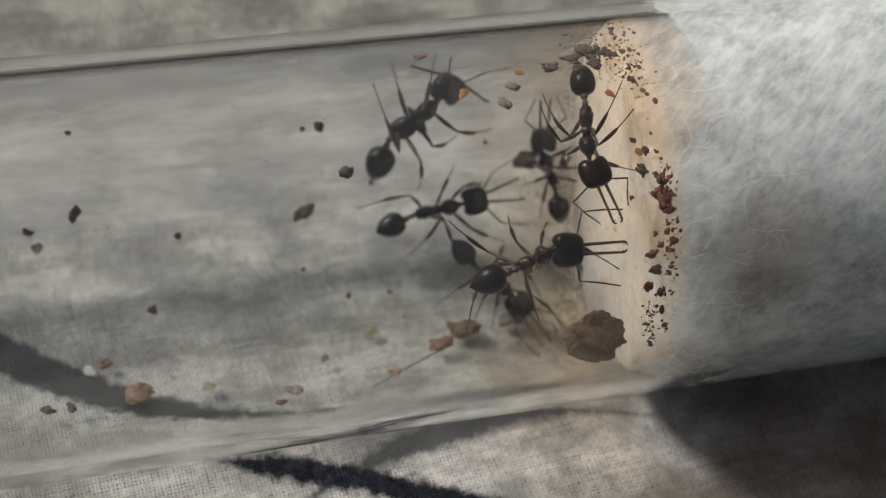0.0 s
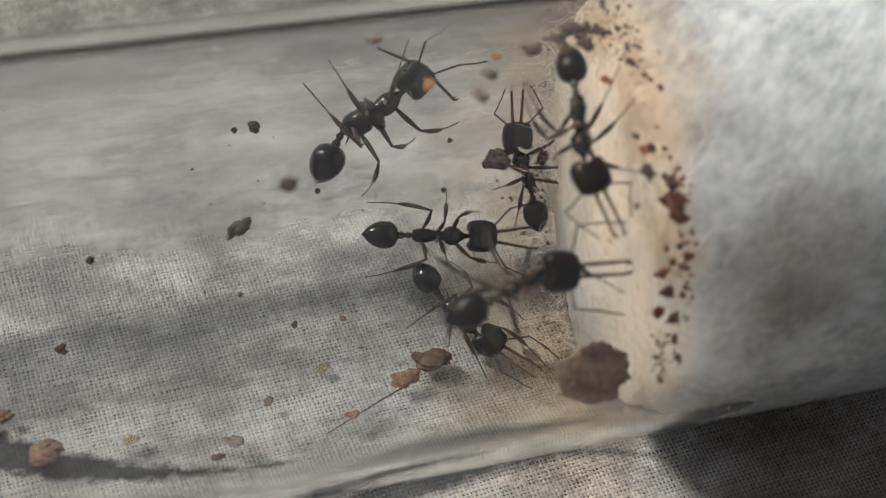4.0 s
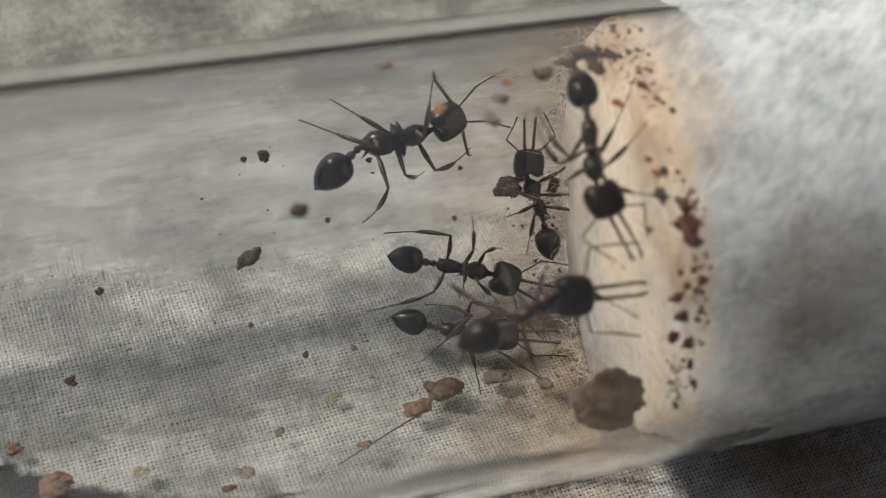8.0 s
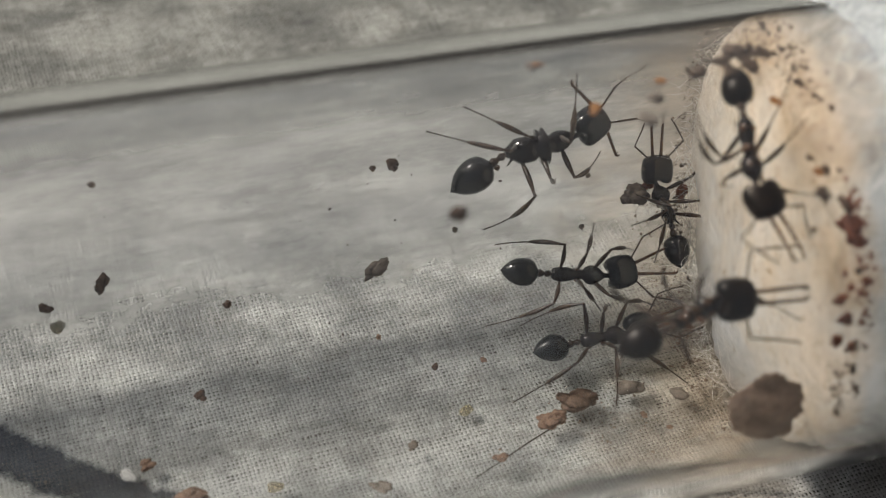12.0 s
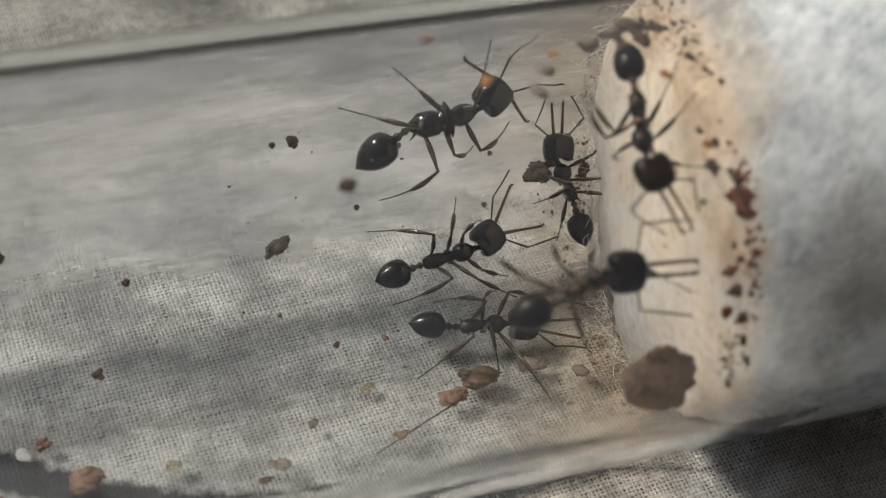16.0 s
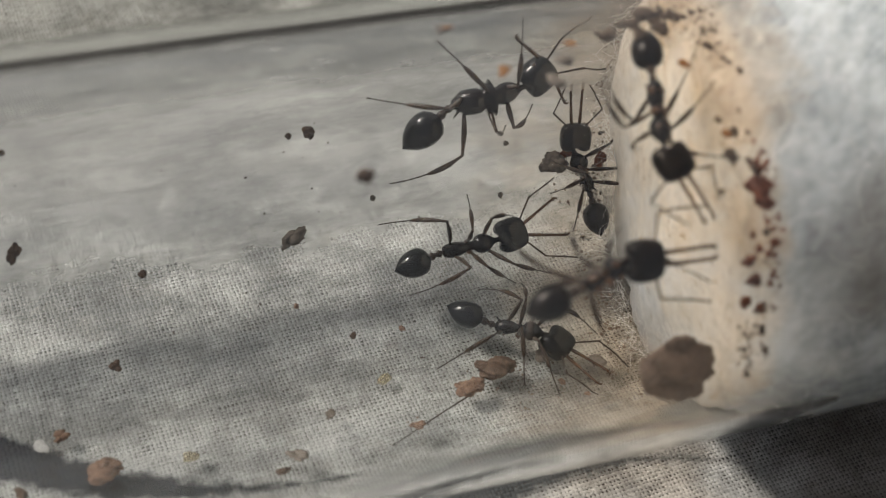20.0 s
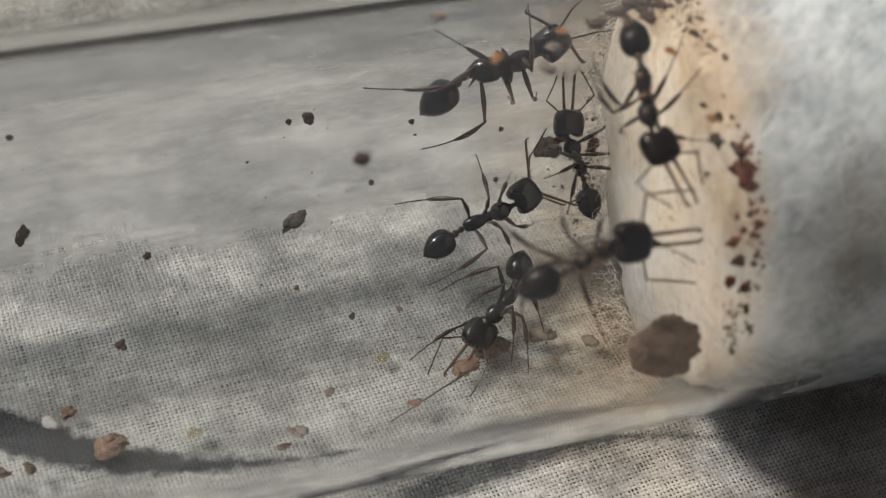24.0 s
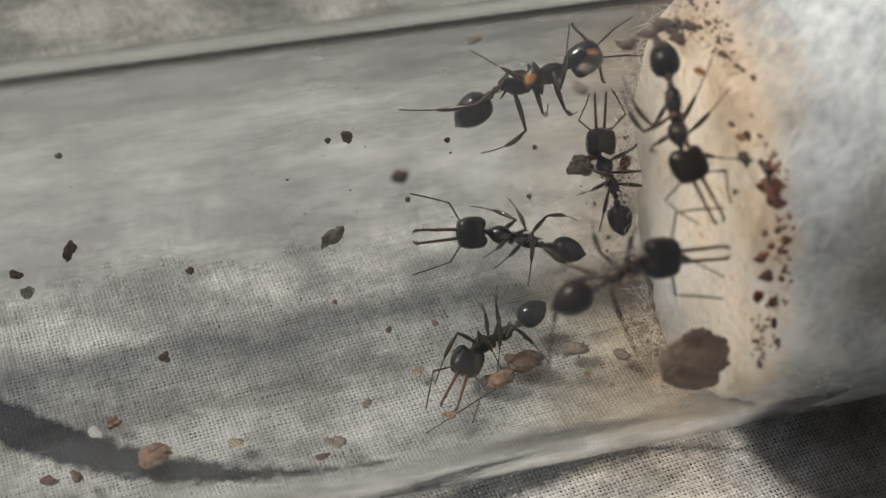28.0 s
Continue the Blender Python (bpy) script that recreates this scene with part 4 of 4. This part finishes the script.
hair("stalk", "thin brown dry stalk lying on the glass", ((15.9, -12.7), (14.8, -16.9), (13.7, -21.8), (12.6, -27.1)), 0.035, BROWN)
hair("thread", "fine pale lint thread on the glass floor", ((18.0, -12.2), (18.5, -10.8), (18.9, -11.6), (19.2, -14.4)), 0.012, LINT, 0.3)
hair("thread", "fine pale lint thread on the glass floor", ((16.0, -16.7), (16.6, -18.6), (17.1, -18.2), (17.5, -16.2)), 0.012, LINT, 0.3)


def move_jaws(ant, rows):
    """Opens and shuts the jaws: rows of (t, half the angle between them)."""
    for jaw, root, y in ant["jaws"]:
        walk(jaw, [(t, pose(*(root * MM), 0, 0, y * a)) for t, a in rows])


def motions():
    move_jaws(ANT_B, [(0, 12), (3, 10), (8, 10), (13, 16), (15.5, 26), (16.2, 34), (17, 66), (18, 48), (19, 24), (21, 20), (23, 30), (24, 58), (24.7, 16), (26, 2), (28, 4)])
    move_jaws(ANT_C, [(0, 4), (13, 4), (18, 12), (21, 5), (24, 4), (25, 5), (26, 3), (28, 6)])
    move_ant(ANT_A, [
        (0, 16.02, 79.6, 39.9, 31.6, 15.4),
        (1, 16.18, 78.6, 39.5, 27, 20.3),
        (3, 16.05, 80.2, 39.3, 30.6, 16.9),
        (6, 16.52, 80, 24.5, 34.2, -2),
        (8, 16.74, 80.4, 6, 37.2, 17.5),
        (9, 17.13, 79, 1.9, 24.3, 16.5),
        (11, 17.08, 78.1, 10.5, 10, 22.9),
        (12, 17.28, 79.6, 7.3, 24, 22.7),
        (16, 17.37, 80.8, 8.8, 26.5, 29.1),
        (17, 17.49, 80.9, 11.3, 25.3, 17.6),
        (18, 17.85, 80.3, 6.8, 33.2, 20.5),
        (20, 18.35, 84.1, 7.6, 34.1, 27.5),
        (21, 18.48, 87.1, 6.6, 39.8, 33.8),
        (24, 19, 91.2, 10.6, 34.5, 30.5),
        (25, 18.91, 92.3, 9.8, 40.4, 21),
        (28, 18.83, 95, 11.5, 39.4, 15.6)], [
        (1, 16.7, 109.0, 14.9, 105.4, 14.3, 93.6, 19.7, 68.2, 18.1, 67.1, 16.3, 48.8),
        (6.0, 17.82, 103.82, 14.48, 96.79, 13.53, 88.7, 19.77, 69.11, 18.03, 64.3, 15.67, 50.48),
        (11, 18.3, 101.6, 14.3, 93.1, 13.2, 86.6, 19.8, 69.5, 18.0, 63.1, 15.4, 51.2),
        (20, 19.2, 112.5, 16.4, 105.9, 14.2, 85.5, 20.4, 74.5, 19.4, 68.9, 15.0, 56.5),
        (27, 19.8, 115.8, 16.5, 105.6, 14.1, 83.5, 21.1, 73.1, 19.9, 77.3, 17.3, 64.1),
        (28, 19.8, 115.8, 16.5, 105.6, 14.1, 83.5, 21.1, 73.1, 19.9, 77.3, 17.3, 64.1)], nod=12.0)
    move_ant(ANT_B, [
        (0, 16.97, 41.3, 5.9, 11.2, 1.9),
        (1, 17.55, 39.1, 1.1, 9.7, 5.7),
        (3, 18.41, 35.1, -7.1, 0, -1.1),
        (6, 18.59, 32.5, -13.3, -1.7, -4.1),
        (8, 18.95, 32, -19.2, 1.6, -8.6),
        (9, 18.78, 32.6, -22, 6.6, -3.2),
        (11, 18.53, 33.9, -11.6, 0.4, -5.3),
        (12, 18.43, 33.8, -11.1, -2.1, 14.1),
        (16, 17.25, 34.3, 7.4, 2.2, 20.3),
        (18, 17.16, 33.6, 1.8, 8, 15),
        (20, 17.38, 34.2, 3, 8.7, 8.3),
        (21, 18.21, 34.1, -9.6, 2.5, -0),
        (24, 18.35, 37.1, 14, 11.1, 15.2),
        (25, 18.39, 34.5, 34.4, -4.2, 19.1),
        (25.5, 18.48, 34.7, 52.9, -13.3, 32.7),
        (26, 18.67, 34.2, 74.7, -12.5, 31.1),
        (26.5, 18.59, 30.9, 87.8, 10.4, 27.3),
        (27, 18.45, 34.3, 131.9, -2.9, 23.1),
        (28, 17.96, 36, 157.7, -0.8, 15.8)], [
        (1, 19.43, 48.3, 18.01, 55.8, 13.58, 44.6, 19.86, 27.2, 17.61, 25.4, 15.58, 26.4),
        (3, 20.26, 40.4, 19.03, 47.8, 16.09, 47.6, 20.92, 24, 18.83, 25.1, 15.68, 25.6),
        (9, 20.9, 35.6, 19.91, 47.3, 16.38, 46.3, 20.14, 19.7, 18.81, 24.2, 15.16, 24.1),
        (11, 21.56, 36.7, 19.95, 47.7, 16.03, 47.1, 20.87, 22.9, 19.11, 23.4, 14.81, 23.9),
        (17, 18.33, 44.9, 17.62, 51.8, 14.28, 45.1, 19.23, 26.3, 19.74, 18, 15.03, 23.1),
        (21, 19.92, 39.2, 17.86, 48.6, 14.42, 45.1, 20.88, 21, 18.79, 22.2, 15.06, 23.3),
        (24, 19.72, 49.3, 18.39, 56.2, 15.08, 45.4, 20.32, 32.8, 19.25, 23.6, 15.77, 19.7),
        (26, 18.26, 48.6, 17.19, 36.4, 17.49, 30.1, 20.01, 47.3, 21.49, 20, 18.52, 18.7),
        (27, 17, 36.9, 16.93, 34, 18.44, 18.7, 17.89, 48.1, 19.81, 44.8, 21.35, 22),
        (28, 16.99, 32.5, 17.21, 27.7, 18.37, 20.6, 16.73, 47.8, 18.23, 48.2, 20.84, 38.1)])
    move_ant(ANT_C, [
        (0, 18.97, 9.8, -49.1, -12.6, -20.5),
        (1, 19.03, 6.6, -64.2, -0.6, 1.6),
        (3, 18.39, 4.9, -69.9, -11.5, 19.8),
        (6, 18.91, 7.8, -44.4, 0.3, -4.4),
        (8, 18.42, 11.2, -17.9, -6.5, 7.1),
        (9, 18.31, 10, -9.8, -7.8, 5.4),
        (11, 18.64, 10.8, -3.2, 2, 20.3),
        (12, 18.78, 12, -0.4, 4.7, 10.6),
        (16, 17.86, 9.9, -6.5, -8.3, -9.6),
        (18, 18.02, 6.2, -17.7, -7.1, -28.5),
        (20, 18.38, 3.7, -24.3, -12.9, -29.3),
        (21, 18.3, 4.1, -41.5, -1.2, -32.5),
        (22.5, 18.1, 3.8, -95, 8, -4),
        (24, 17.95, 5.9, -141.6, 23.5, 5.3),
        (25, 17.29, 9.1, -191.6, 29.9, 13.7),
        (25.5, 17.25, 7.5, -227.2, 34.4, 21.3),
        (26, 16.28, 6, -219.3, 26.3, 18),
        (26.5, 15.79, 7.8, -216.3, -1.3, 25.5),
        (27, 15.75, 8.4, -218, 22.8, 25.3),
        (28, 16.13, 1.9, -162.5, 10.9, 36.9)], [
        (1, 21.66, -11.5, 20.98, 4.7, 19.88, 28, 18.4, -6, 17.83, -0.9, 16.37, 7.1),
        (6, 20.96, -16.6, 21.24, 3.4, 18.29, 24.4, 19.3, -19.8, 18.21, -0.1, 16.93, 7.8),
        (9, 20.8, 18.8, 19.35, 23.5, 17, 23, 21.88, -3.6, 18.63, -12.4, 16.81, 5.8),
        (11, 21.52, 22, 19.8, 24.2, 16.04, 22.2, 21.93, -2.6, 18.68, -9.9, 15.01, -1),
        (17, 20.18, 14.6, 18.74, 21.2, 16.56, 21.8, 18.83, -22.1, 17.91, -3.1, 15.13, -0.9),
        (21, 21.74, -3.8, 19.4, 20.5, 17.99, 21.1, 18.98, -19.5, 18, -15.7, 15.25, -0.9),
        (24, 17.76, -11.2, 18.14, -17.2, 19.36, -5.2, 14.1, -3.6, 16.89, 10.5, 16.13, 17.3),
        (26, 14.24, -0.9, 14.89, -17.5, 17.35, -5.8, 16.31, 17.3, 17.24, 17.8, 18.4, 15.1),
        (28, 16.28, -5, 16.14, -5.9, 18.12, -6.4, 13.71, -6.7, 16.24, 18.2, 17.15, 21.8)])
    move_ant(ANT_D, [
        (0, 22.09, 51.9, 107.2, -9.5, -22.8),
        (28, 22.09, 51.9, 107.2, -9.5, -22.8)], [
        (17, 21.14, 56, 21.03, 45.8, 21.7, 33.8, 24.55, 69, 24.3, 49.5, 24.27, 34.8)], sway=2)
    move_ant(ANT_E, [
        (0, 19.88, -165.6, 100.3, -2.3, -21.1),
        (28, 19.88, -165.6, 100.3, -2.3, -21.1)], [
        (17, 18.7, -155.6, 18.2, -172.5, 18.4, -175.7, 21.1, -150.8, 21.5, -168.1, 21.4, -177.3)], sway=1)
    move_ant(ANT_F, [
        (0, 17.34, -128.5, -20.9, 4.9, 24.6),
        (28, 17.34, -128.5, -20.9, 4.9, 24.6)], [
        (28, 17.64, -139.6, 16.29, -142.6, 14.23, -143, 20.15, -124.6, 17.40, -108.6, 14.60, -110.1)], sway=1.5)


motions()
